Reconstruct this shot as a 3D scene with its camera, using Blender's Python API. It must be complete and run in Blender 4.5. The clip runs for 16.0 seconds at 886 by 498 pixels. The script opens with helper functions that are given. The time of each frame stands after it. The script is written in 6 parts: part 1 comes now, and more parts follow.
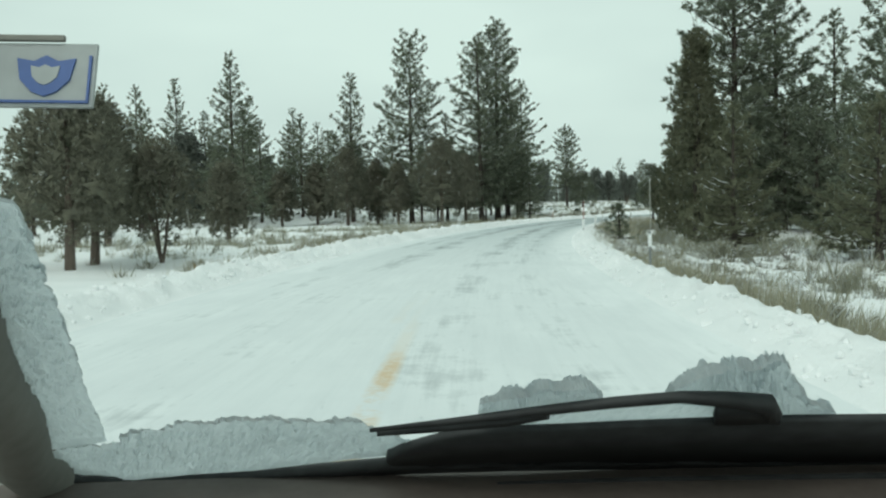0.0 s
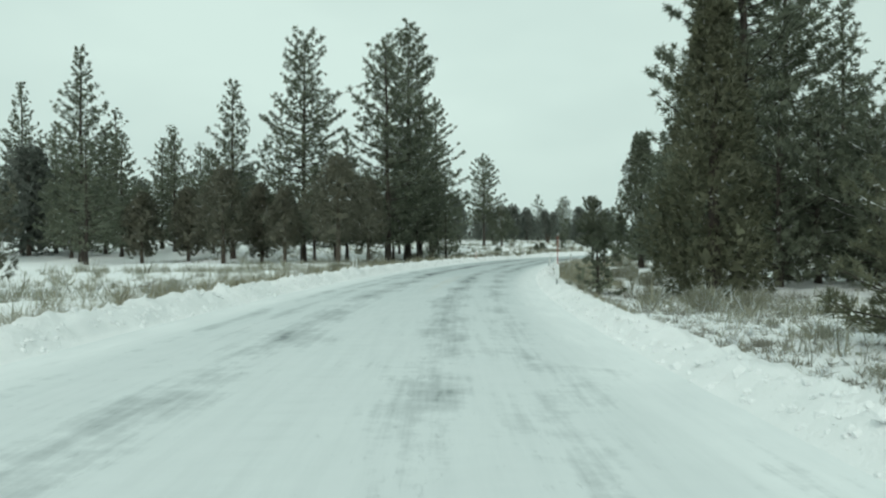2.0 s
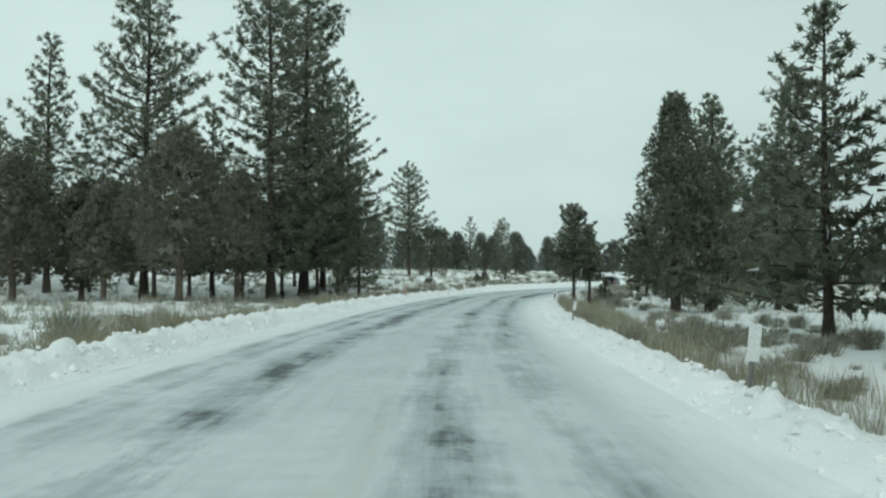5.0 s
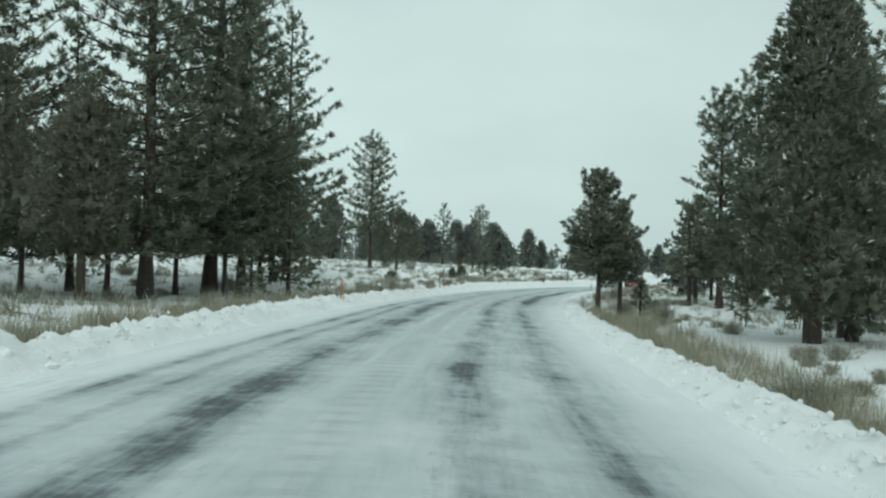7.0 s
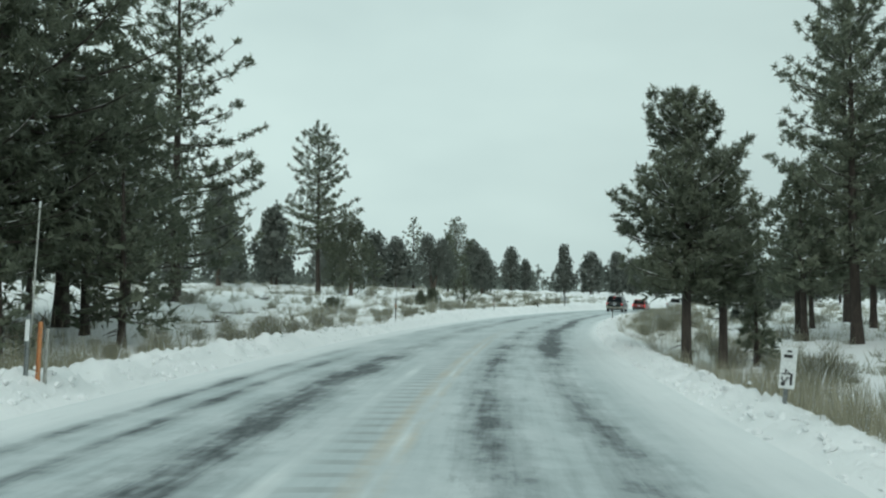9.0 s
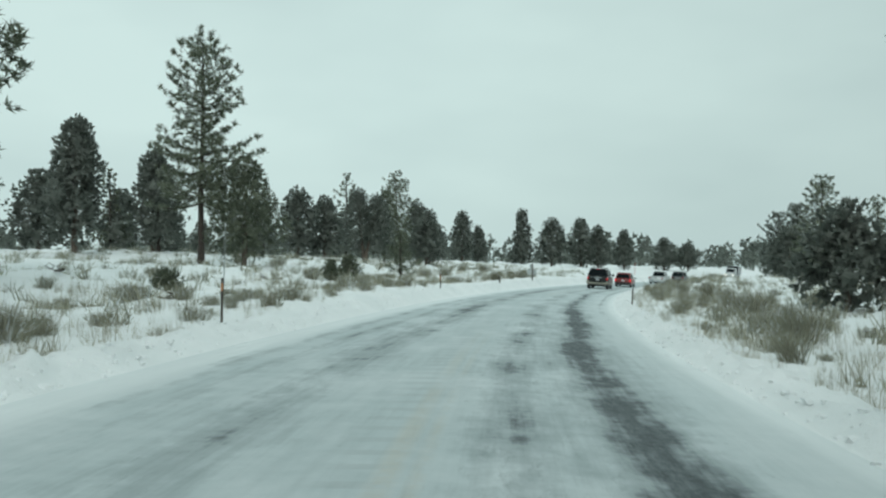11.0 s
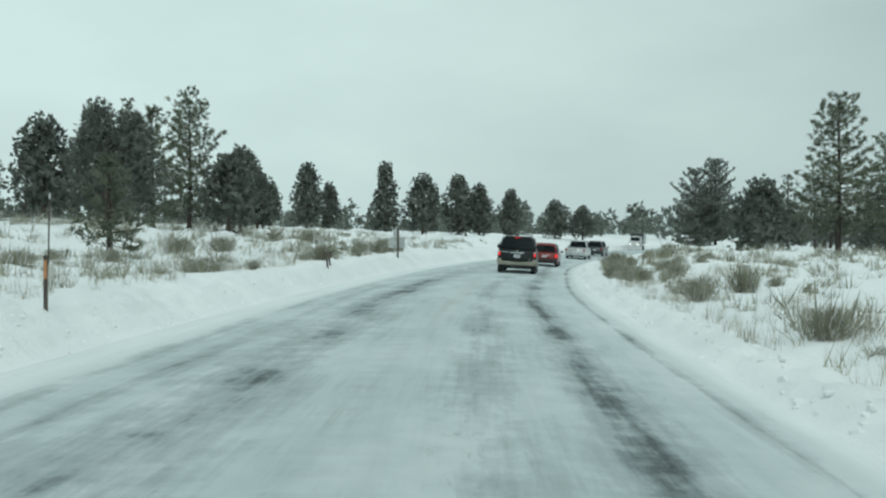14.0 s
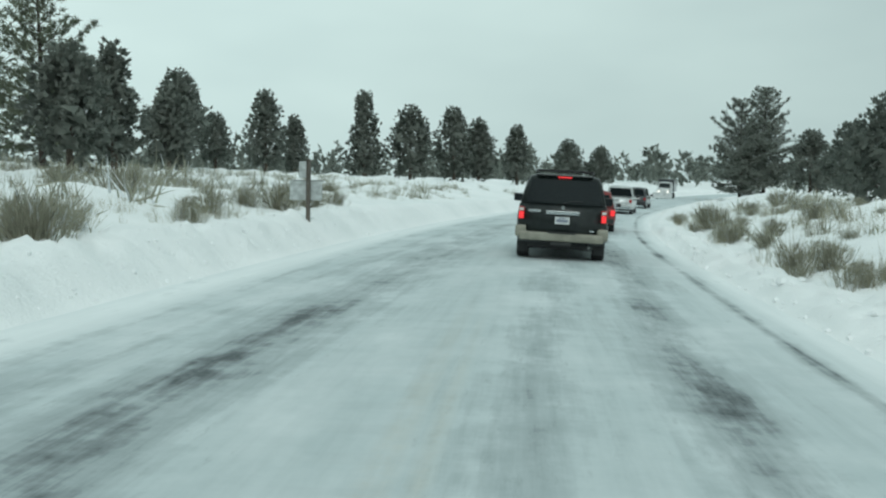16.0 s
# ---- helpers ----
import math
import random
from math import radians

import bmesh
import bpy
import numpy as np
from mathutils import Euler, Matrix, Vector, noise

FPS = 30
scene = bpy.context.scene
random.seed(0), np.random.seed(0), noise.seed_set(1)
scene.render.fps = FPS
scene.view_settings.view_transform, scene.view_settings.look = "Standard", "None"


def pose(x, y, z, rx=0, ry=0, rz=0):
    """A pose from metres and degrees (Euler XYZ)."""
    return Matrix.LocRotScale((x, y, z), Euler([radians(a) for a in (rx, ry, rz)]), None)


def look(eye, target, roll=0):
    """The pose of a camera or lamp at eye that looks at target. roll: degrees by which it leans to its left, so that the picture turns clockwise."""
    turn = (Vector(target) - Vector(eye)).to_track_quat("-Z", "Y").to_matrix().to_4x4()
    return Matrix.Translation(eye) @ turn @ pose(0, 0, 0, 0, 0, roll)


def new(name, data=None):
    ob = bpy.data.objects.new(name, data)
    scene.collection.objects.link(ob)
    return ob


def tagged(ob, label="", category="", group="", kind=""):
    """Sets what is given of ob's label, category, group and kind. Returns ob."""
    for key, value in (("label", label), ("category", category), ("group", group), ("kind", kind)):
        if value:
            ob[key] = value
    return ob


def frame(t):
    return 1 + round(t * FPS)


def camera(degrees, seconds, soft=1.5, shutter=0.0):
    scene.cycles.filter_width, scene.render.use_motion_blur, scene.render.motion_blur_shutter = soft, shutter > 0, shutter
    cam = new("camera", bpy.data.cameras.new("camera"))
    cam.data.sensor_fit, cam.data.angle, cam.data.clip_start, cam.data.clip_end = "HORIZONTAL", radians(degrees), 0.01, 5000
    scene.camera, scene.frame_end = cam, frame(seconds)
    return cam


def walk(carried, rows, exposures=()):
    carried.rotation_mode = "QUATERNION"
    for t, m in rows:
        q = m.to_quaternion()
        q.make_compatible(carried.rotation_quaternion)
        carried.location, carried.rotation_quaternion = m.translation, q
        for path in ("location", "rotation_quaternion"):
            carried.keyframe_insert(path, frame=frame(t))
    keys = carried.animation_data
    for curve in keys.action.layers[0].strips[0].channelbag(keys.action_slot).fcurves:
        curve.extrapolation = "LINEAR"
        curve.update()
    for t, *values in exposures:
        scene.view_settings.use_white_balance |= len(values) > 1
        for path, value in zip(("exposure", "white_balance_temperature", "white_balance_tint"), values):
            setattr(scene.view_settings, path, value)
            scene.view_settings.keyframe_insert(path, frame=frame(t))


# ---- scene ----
cam = camera(52.83, 16.0, soft=2.25)
PATH = [
    (0.0, (0.000, 0.000, 1.710), (0.002, 9.991, 1.282), -1.36),
    (0.5, (0.131, 6.285, 1.670), (0.339, 16.280, 1.427), -1.07),
    (1.0, (0.321, 12.568, 1.640), (0.674, 22.560, 1.467), -1.24),
    (1.5, (0.631, 18.840, 1.633), (1.136, 28.825, 1.422), -0.57),
    (2.0, (1.090, 25.096, 1.635), (2.148, 35.040, 1.616), -0.20),
    (2.5, (1.658, 31.382, 1.631), (3.571, 41.196, 1.834), -2.16),
    (3.0, (2.295, 37.726, 1.624), (4.984, 47.356, 1.805), -1.79),
    (3.5, (2.973, 44.098, 1.616), (5.381, 53.801, 1.854), -0.80),
    (4.0, (3.776, 50.457, 1.615), (5.965, 60.210, 1.896), -0.15),
    (4.5, (4.702, 56.799, 1.617), (6.740, 66.584, 1.927), -0.00),
    (5.0, (5.751, 63.125, 1.619), (7.713, 72.925, 1.942), 0.05),
    (5.5, (6.919, 69.432, 1.618), (8.887, 79.231, 1.942), 0.44),
    (6.0, (8.207, 75.718, 1.614), (10.268, 85.498, 1.923), 1.40),
    (6.5, (9.613, 81.980, 1.605), (11.859, 91.720, 1.884), 1.39),
    (7.0, (11.161, 88.237, 1.602), (13.444, 97.969, 1.866), 1.70),
    (7.5, (12.813, 94.574, 1.592), (15.042, 104.311, 2.063), 1.10),
    (8.0, (14.567, 100.955, 1.581), (16.886, 110.657, 2.281), -0.88),
    (8.5, (16.408, 107.315, 1.547), (18.851, 116.991, 2.184), -0.04),
    (9.0, (18.285, 113.659, 1.515), (20.816, 123.317, 2.072), 0.16),
    (9.5, (20.225, 119.978, 1.518), (22.862, 129.612, 1.999), 0.06),
    (10.0, (22.243, 126.265, 1.540), (25.006, 135.867, 1.944), -0.02),
    (10.5, (24.355, 132.514, 1.570), (27.266, 142.075, 1.896), 0.03),
    (11.0, (26.576, 138.718, 1.601), (29.657, 148.229, 1.841), 0.38),
    (11.5, (28.925, 144.872, 1.628), (32.199, 154.320, 1.774), 1.09),
    (12.0, (31.414, 150.968, 1.650), (34.905, 160.338, 1.689), 0.73),
    (12.5, (34.031, 157.016, 1.661), (37.828, 166.267, 1.713), -0.28),
    (13.0, (36.742, 163.013, 1.664), (40.822, 172.143, 1.669), -0.21),
    (13.5, (39.552, 168.954, 1.664), (43.845, 177.985, 1.579), 0.15),
    (14.0, (42.489, 174.838, 1.660), (46.951, 183.786, 1.561), 0.20),
    (14.5, (45.549, 180.638, 1.646), (49.916, 189.629, 1.354), 0.80),
    (15.0, (48.697, 186.338, 1.626), (52.619, 195.525, 1.177), 0.86),
    (15.5, (51.865, 191.968, 1.603), (55.908, 201.091, 0.952), 0.74),
    (16.0, (55.099, 197.547, 1.583), (59.552, 206.475, 0.893), 0.19),
]
walk(cam, [(t, look(eye, target, roll)) for t, eye, target, roll in PATH],
     [(0.0, 0.14, 6760, 8), (3.5, 0.08, 6660, 8), (6.0, 0.05, 6530, 9.5), (9.0, 0.05, 6510, 10), (12.0, 0.05, 6470, 10), (16.0, 0.09, 6460, 10)])

# ---------------------------------------------------------------- light
world = bpy.data.worlds.new("world")
scene.world = world
world.use_nodes = True
wn = world.node_tree
back = wn.nodes["Background"]
sky = wn.nodes.new("ShaderNodeTexSky")
sky.sky_type = "NISHITA"
sky.sun_disc = False
sky.sun_elevation, sky.sun_rotation = radians(38), radians(200)
sky.dust_density = 6.0
# thick cloud layer under the clear sky: even grey-green, a little brighter near the sun
cloud = wn.nodes.new("ShaderNodeTexNoise")
cloud.inputs["Scale"].default_value = 1.6
cloud.inputs["Detail"].default_value = 4.0
coord = wn.nodes.new("ShaderNodeTexCoord")
stretch = wn.nodes.new("ShaderNodeMapping")
stretch.inputs["Scale"].default_value = (1.0, 1.0, 2.6)
ramp = wn.nodes.new("ShaderNodeValToRGB")
ramp.color_ramp.elements[0].position, ramp.color_ramp.elements[0].color = 0.32, (4.8, 6.25, 6.17, 1)
ramp.color_ramp.elements[1].position, ramp.color_ramp.elements[1].color = 0.68, (6.33, 8.05, 7.75, 1)
blend = wn.nodes.new("ShaderNodeMix")
blend.data_type = "RGBA"
blend.inputs[0].default_value = 0.97
wn.links.new(coord.outputs["Generated"], stretch.inputs[0])
wn.links.new(stretch.outputs[0], cloud.inputs["Vector"])
wn.links.new(cloud.outputs["Fac"], ramp.inputs[0])
wn.links.new(sky.outputs[0], blend.inputs[6])
wn.links.new(ramp.outputs[0], blend.inputs[7])
wn.links.new(blend.outputs[2], back.inputs[0])
east = wn.nodes.new("ShaderNodeVectorMath")
east.operation = "DOT_PRODUCT"
east.inputs[1].default_value = (0.985, 0.174, 0.0)
wn.links.new(coord.outputs["Generated"], east.inputs[0])
shade = wn.nodes.new("ShaderNodeMapRange")
shade.inputs["From Min"].default_value, shade.inputs["From Max"].default_value = 0.40, 0.92
shade.inputs["To Min"].default_value, shade.inputs["To Max"].default_value = 0.097, 0.081
wn.links.new(east.outputs["Value"], shade.inputs["Value"])
wn.links.new(shade.outputs[0], back.inputs[1])
sun = new("sun", bpy.data.lights.new("sun", "SUN"))
sun.data.energy, sun.data.angle, sun.data.color = 0.75, radians(20), (0.93, 1.0, 0.97)
sun.rotation_euler = (radians(48), 0, radians(-20))


# ---------------------------------------------------------------- materials
def material(name):
    m = bpy.data.materials.new(name)
    m.use_nodes = True
    t = m.node_tree
    return m, t, t.nodes["Principled BSDF"]


def node(t, kind, **values):
    n = t.nodes.new(kind)
    for key, value in values.items():
        n.inputs[key].default_value = value
    return n


def noise_node(t, scale, detail=5.0, vector=None, rough=0.55):
    n = node(t, "ShaderNodeTexNoise", Scale=scale, Detail=detail, Roughness=rough)
    if vector is not None:
        t.links.new(vector, n.inputs["Vector"])
    return n.outputs["Fac"]


def colour_ramp(t, fac, *stops):
    r = t.nodes.new("ShaderNodeValToRGB")
    while len(r.color_ramp.elements) < len(stops):
        r.color_ramp.elements.new(0.5)
    for e, (p, c) in zip(r.color_ramp.elements, stops):
        e.position, e.color = p, (*c, 1)
    t.links.new(fac, r.inputs[0])
    return r.outputs[0]


def mixed(t, fac, a, b):
    n = t.nodes.new("ShaderNodeMix")
    n.data_type = "RGBA"
    for socket, value in ((n.inputs[0], fac), (n.inputs[6], a), (n.inputs[7], b)):
        if isinstance(value, (int, float)):
            socket.default_value = value
        elif isinstance(value, tuple):
            socket.default_value = (*value, 1)
        else:
            t.links.new(value, socket)
    return n.outputs[2]


def maths(t, op, a, b=0.0, clamp=False):
    n = t.nodes.new("ShaderNodeMath")
    n.operation, n.use_clamp = op, clamp
    for socket, value in ((n.inputs[0], a), (n.inputs[1], b)):
        if isinstance(value, (int, float)):
            socket.default_value = value
        else:
            t.links.new(value, socket)
    return n.outputs[0]


def bump(t, bsdf, height, strength=0.4, distance=0.05):
    n = node(t, "ShaderNodeBump", Strength=strength, Distance=distance)
    t.links.new(height, n.inputs["Height"])
    t.links.new(n.outputs[0], bsdf.inputs["Normal"])


def object_coords(t):
    return t.nodes.new("ShaderNodeTexCoord").outputs["Object"]


def rough_surface(name, dark, light, scale, rough=0.85, strength=0.5, distance=0.02, metal=0.0, stretch=(1, 1, 1)):
    """A weathered surface: two scales of variation in colour, and relief."""
    m, t, b = material(name)
    mp = node(t, "ShaderNodeMapping", Scale=stretch)
    t.links.new(object_coords(t), mp.inputs[0])
    v = mp.outputs[0]
    fine, coarse = noise_node(t, scale, 6, v), noise_node(t, scale * 0.17, 3, v)
    both = maths(t, "ADD", maths(t, "MULTIPLY", fine, 0.6), maths(t, "MULTIPLY", coarse, 0.4))
    t.links.new(colour_ramp(t, both, (0.32, dark), (0.68, light)), b.inputs["Base Color"])
    b.inputs["Roughness"].default_value, b.inputs["Metallic"].default_value = rough, metal
    bump(t, b, fine, strength, distance)
    return m


def snow_material(name, dirt=0.0):
    m, t, b = material(name)
    v = object_coords(t)
    broad, mid, fine = noise_node(t, 0.35, 4, v), noise_node(t, 2.6, 6, v), noise_node(t, 38.0, 3, v)
    base = colour_ramp(t, broad, (0.3, (0.80, 0.82, 0.825)), (0.7, (0.90, 0.905, 0.91)))
    speck = maths(t, "MULTIPLY", maths(t, "GREATER_THAN", noise_node(t, 9.0, 5, v, 0.7), 0.66), dirt)
    t.links.new(mixed(t, speck, base, (0.24, 0.22, 0.18)), b.inputs["Base Color"])
    b.inputs["Roughness"].default_value = 0.75
    crumb = noise_node(t, 11.0, 4, v, 0.7)
    height = maths(t, "ADD", maths(t, "ADD", mid, maths(t, "MULTIPLY", fine, 0.25)), maths(t, "MULTIPLY", crumb, 1.0 if dirt else 0.55))
    bump(t, b, height, 0.5, 0.08)
    return m


def road_material():
    """Packed snow, worn down to wet asphalt where the attribute 'wear' runs along the wheel tracks."""
    m, t, b = material("packed_snow_road")
    uv = t.nodes.new("ShaderNodeUVMap").outputs[0]
    streak = node(t, "ShaderNodeMapping", Scale=(0.28, 5.5, 1))
    t.links.new(uv, streak.inputs[0])
    drift = node(t, "ShaderNodeMapping", Scale=(0.30, 0.75, 1))
    t.links.new(uv, drift.inputs[0])
    wear = t.nodes.new("ShaderNodeAttribute")
    wear.attribute_name = "wear"
    yellow = t.nodes.new("ShaderNodeAttribute")
    yellow.attribute_name = "yellow"
    lines = noise_node(t, 1.0, 7, streak.outputs[0], 0.65)
    patch = noise_node(t, 1.0, 5, drift.outputs[0], 0.6)
    grit = noise_node(t, 7.0, 6, uv, 0.7)
    bars = node(t, "ShaderNodeMapping", Scale=(2.3, 1.7, 1))
    t.links.new(uv, bars.inputs[0])
    chatter = noise_node(t, 1.0, 5, bars.outputs[0], 0.65)
    strips = t.nodes.new("ShaderNodeAttribute")
    strips.attribute_name = "rumble"
    wave = node(t, "ShaderNodeTexWave", Scale=0.52, Distortion=1.6)
    wave.bands_direction = "X"
    t.links.new(uv, wave.inputs["Vector"])
    # thin grey film over all the lanes, in streaks
    grey = t.nodes.new("ShaderNodeAttribute")
    grey.attribute_name = "grey"
    film = maths(t, "MULTIPLY", maths(t, "SUBTRACT", lines, 0.44), 1.3, True)
    clean = mixed(t, maths(t, "MULTIPLY", film, 0.28), colour_ramp(t, patch, (0.3, (0.72, 0.75, 0.76)), (0.7, (0.83, 0.855, 0.86))), (0.37, 0.42, 0.43))
    driven = mixed(t, film, colour_ramp(t, patch, (0.3, (0.355, 0.42, 0.435)), (0.7, (0.50, 0.56, 0.57))), (0.27, 0.325, 0.335))
    uneven = maths(t, "MULTIPLY", grey.outputs["Fac"], maths(t, "MULTIPLY", maths(t, "SUBTRACT", maths(t, "ADD", patch, maths(t, "MULTIPLY", chatter, 0.25)), 0.26), 2.4, True), True)
    snow = mixed(t, uneven, clean, driven)
    # bare patches
    mask = maths(t, "ADD", maths(t, "MULTIPLY", lines, 0.75), maths(t, "ADD", maths(t, "MULTIPLY", patch, 1.9), maths(t, "ADD", maths(t, "MULTIPLY", grit, 0.45), maths(t, "MULTIPLY", chatter, 0.7))))
    depth = maths(t, "ADD", mask, wear.outputs["Fac"])
    slushy = maths(t, "MULTIPLY", maths(t, "SUBTRACT", depth, 2.14), 1.7, True)
    bare = maths(t, "MULTIPLY", maths(t, "SUBTRACT", depth, 2.64), 3.6, True)
    # crisp flakes where the tyres have lifted the crust
    flake_map = node(t, "ShaderNodeMapping", Scale=(1.6, 6.5, 1))
    t.links.new(uv, flake_map.inputs[0])
    flakes = maths(t, "MULTIPLY", maths(t, "SUBTRACT", maths(t, "ADD", noise_node(t, 1.0, 8, flake_map.outputs[0], 0.75), maths(t, "MULTIPLY", wear.outputs["Fac"], 0.16)), 0.62), 7.0, True)
    lumpy = maths(t, "MULTIPLY", maths(t, "SUBTRACT", noise_node(t, 1.0, 8, flake_map.outputs[0], 0.75), 0.47), 5.0, True)
    bare = maths(t, "MULTIPLY", bare, maths(t, "SUBTRACT", 1.0, maths(t, "MULTIPLY", lumpy, 0.45)))
    snow = mixed(t, maths(t, "MULTIPLY", slushy, 0.8), snow, colour_ramp(t, grit, (0.3, (0.20, 0.235, 0.245)), (0.7, (0.34, 0.38, 0.39))))
    snow = mixed(t, maths(t, "MULTIPLY", flakes, 0.55), snow, (0.24, 0.275, 0.285))
    asphalt = colour_ramp(t, grit, (0.3, (0.040, 0.048, 0.052)), (0.7, (0.125, 0.140, 0.147)))
    worn = mixed(t, maths(t, "MULTIPLY", bare, 0.92), snow, asphalt)
    worn = mixed(t, maths(t, "MULTIPLY", maths(t, "MULTIPLY", strips.outputs["Fac"], maths(t, "GREATER_THAN", wave.outputs["Fac"], 0.72)), 0.5), worn, (0.22, 0.23, 0.23))
    ridge = t.nodes.new("ShaderNodeAttribute")
    ridge.attribute_name = "ridge"
    worn = mixed(t, maths(t, "MULTIPLY", ridge.outputs["Fac"], maths(t, "MULTIPLY", maths(t, "SUBTRACT", patch, 0.44), 6.0, True)), worn, (0.80, 0.83, 0.83))
    paint = maths(t, "MULTIPLY", maths(t, "MULTIPLY", yellow.outputs["Fac"], maths(t, "MULTIPLY", maths(t, "SUBTRACT", maths(t, "ADD", patch, maths(t, "MULTIPLY", grit, 0.5)), 0.62), 5.0, True)), 0.62)
    t.links.new(mixed(t, paint, worn, (0.62, 0.36, 0.10)), b.inputs["Base Color"])
    t.links.new(maths(t, "SUBTRACT", 0.75, maths(t, "MULTIPLY", bare, 0.08)), b.inputs["Roughness"])
    t.links.new(maths(t, "SUBTRACT", 0.35, maths(t, "MULTIPLY", bare, 0.27)), b.inputs["Specular IOR Level"])
    bump(t, b, maths(t, "ADD", maths(t, "MULTIPLY", lines, 0.8), maths(t, "MULTIPLY", grit, 0.6)), 0.22, 0.03)
    return m


def needle_material(name, dark, mid, light, snow=0.035, dust_veil=0.2, vary=0.22):
    """Needles: hue varies from spray to spray, and a few sprays hold snow."""
    m, t, b = material(name)
    isle = t.nodes.new("ShaderNodeNewGeometry").outputs["Random Per Island"]
    patch = noise_node(t, 0.55, 3, object_coords(t))
    tone = maths(t, "ADD", maths(t, "MULTIPLY", isle, vary), maths(t, "MULTIPLY", patch, 1.07 - vary))
    leaf = colour_ramp(t, tone, (0.25, dark), (0.52, mid), (0.85, light))
    flake = maths(t, "MULTIPLY", maths(t, "LESS_THAN", isle, snow), maths(t, "GREATER_THAN", patch, 0.47))
    # pale cover on all needles, thicker in places: snow dust plus painted glare veil
    leaf = mixed(t, maths(t, "MULTIPLY", noise_node(t, 0.5, 3, object_coords(t)), dust_veil), leaf, (0.76, 0.77, 0.74))
    t.links.new(mixed(t, flake, leaf, (0.80, 0.83, 0.85)), b.inputs["Base Color"])
    b.inputs["Roughness"].default_value = 0.65
    b.inputs["Specular IOR Level"].default_value = 0.25
    thin = t.nodes.new("ShaderNodeBsdfTranslucent")
    both = node(t, "ShaderNodeMixShader", Fac=0.4)
    t.links.new(b.inputs["Base Color"].links[0].from_socket, thin.inputs["Color"])
    t.links.new(b.outputs[0], both.inputs[1])
    t.links.new(thin.outputs[0], both.inputs[2])
    t.links.new(both.outputs[0], t.nodes["Material Output"].inputs["Surface"])
    return m


def plain(name, colour, rough=0.5, metal=0.0, grain=0.06, scale=30.0, coat=0.0):
    """Paint, plastic or rubber with slight dirt and uneven gloss."""
    m, t, b = material(name)
    n = noise_node(t, scale, 4, object_coords(t))
    low = tuple(max(0.0, c * (1 - grain * 3)) for c in colour)
    high = tuple(min(1.0, c * (1 + grain * 2) + grain * 0.05) for c in colour)
    t.links.new(colour_ramp(t, n, (0.35, low), (0.65, high)), b.inputs["Base Color"])
    t.links.new(maths(t, "ADD", rough - 0.06, maths(t, "MULTIPLY", n, 0.12)), b.inputs["Roughness"])
    b.inputs["Metallic"].default_value = metal
    b.inputs["Coat Weight"].default_value = coat
    return m


def glowing(name, colour, strength):
    m, t, b = material(name)
    b.inputs["Base Color"].default_value = (*colour, 1)
    b.inputs["Emission Color"].default_value = (*colour, 1)
    b.inputs["Emission Strength"].default_value = strength
    b.inputs["Roughness"].default_value = 0.25
    return m


SNOW = snow_material("fresh_snow")
SNOW_DIRTY = snow_material("ploughed_snow", 0.22)
ROAD = road_material()
PINE = needle_material("pine_needles", (0.076, 0.094, 0.062), (0.124, 0.148, 0.094), (0.186, 0.206, 0.126), 0.022, 0.15)
PINE_OLIVE = needle_material("young_pine_needles", (0.084, 0.090, 0.052), (0.132, 0.138, 0.076), (0.184, 0.186, 0.104), 0.012, 0.13)
JUNIPER = needle_material("juniper_sprays", (0.098, 0.098, 0.068), (0.150, 0.148, 0.098), (0.206, 0.198, 0.128), 0.012, 0.18)
# paler, bluer and flatter than near needles: distance haze put into the colour
FAR_HAZED = needle_material("hazed_far_foliage", (0.112, 0.134, 0.113), (0.140, 0.163, 0.136), (0.164, 0.186, 0.153), 0.002, 0.22, 0.06)
BARK_PINE = rough_surface("pine_bark", (0.030, 0.025, 0.022), (0.090, 0.070, 0.058), 6.0, 0.95, 0.9, 0.05, 0, (2.2, 2.2, 0.6))
BARK_JUNIPER = rough_surface("juniper_bark", (0.06, 0.048, 0.038), (0.17, 0.135, 0.11), 9.0, 0.95, 0.9, 0.04, 0, (3, 3, 0.4))


# ---------------------------------------------------------------- building helpers
def mesh_object(name, verts, faces, mat, parent=None, label="", smooth=False):
    me = bpy.data.meshes.new(name)
    me.from_pydata([tuple(v) for v in verts] if not isinstance(verts, np.ndarray) else verts.tolist(), [], faces if isinstance(faces, list) else faces.tolist())
    if smooth:
        me.polygons.foreach_set("use_smooth", np.ones(len(me.polygons), dtype=bool))
    me.update()
    me.materials.append(mat)
    ob = new(name, me)
    if parent is not None:
        ob.parent = parent
    if label:
        tagged(ob, label)
    return ob


def part(name, bm, mat, parent, label="", smooth=False):
    me = bpy.data.meshes.new(name)
    bmesh.ops.recalc_face_normals(bm, faces=bm.faces)
    bm.to_mesh(me)
    bm.free()
    if smooth:
        me.polygons.foreach_set("use_smooth", np.ones(len(me.polygons), dtype=bool))
    me.materials.append(mat)
    ob = new(name, me)
    if parent is not None:
        ob.parent = parent
    if label:
        tagged(ob, label)
    return ob


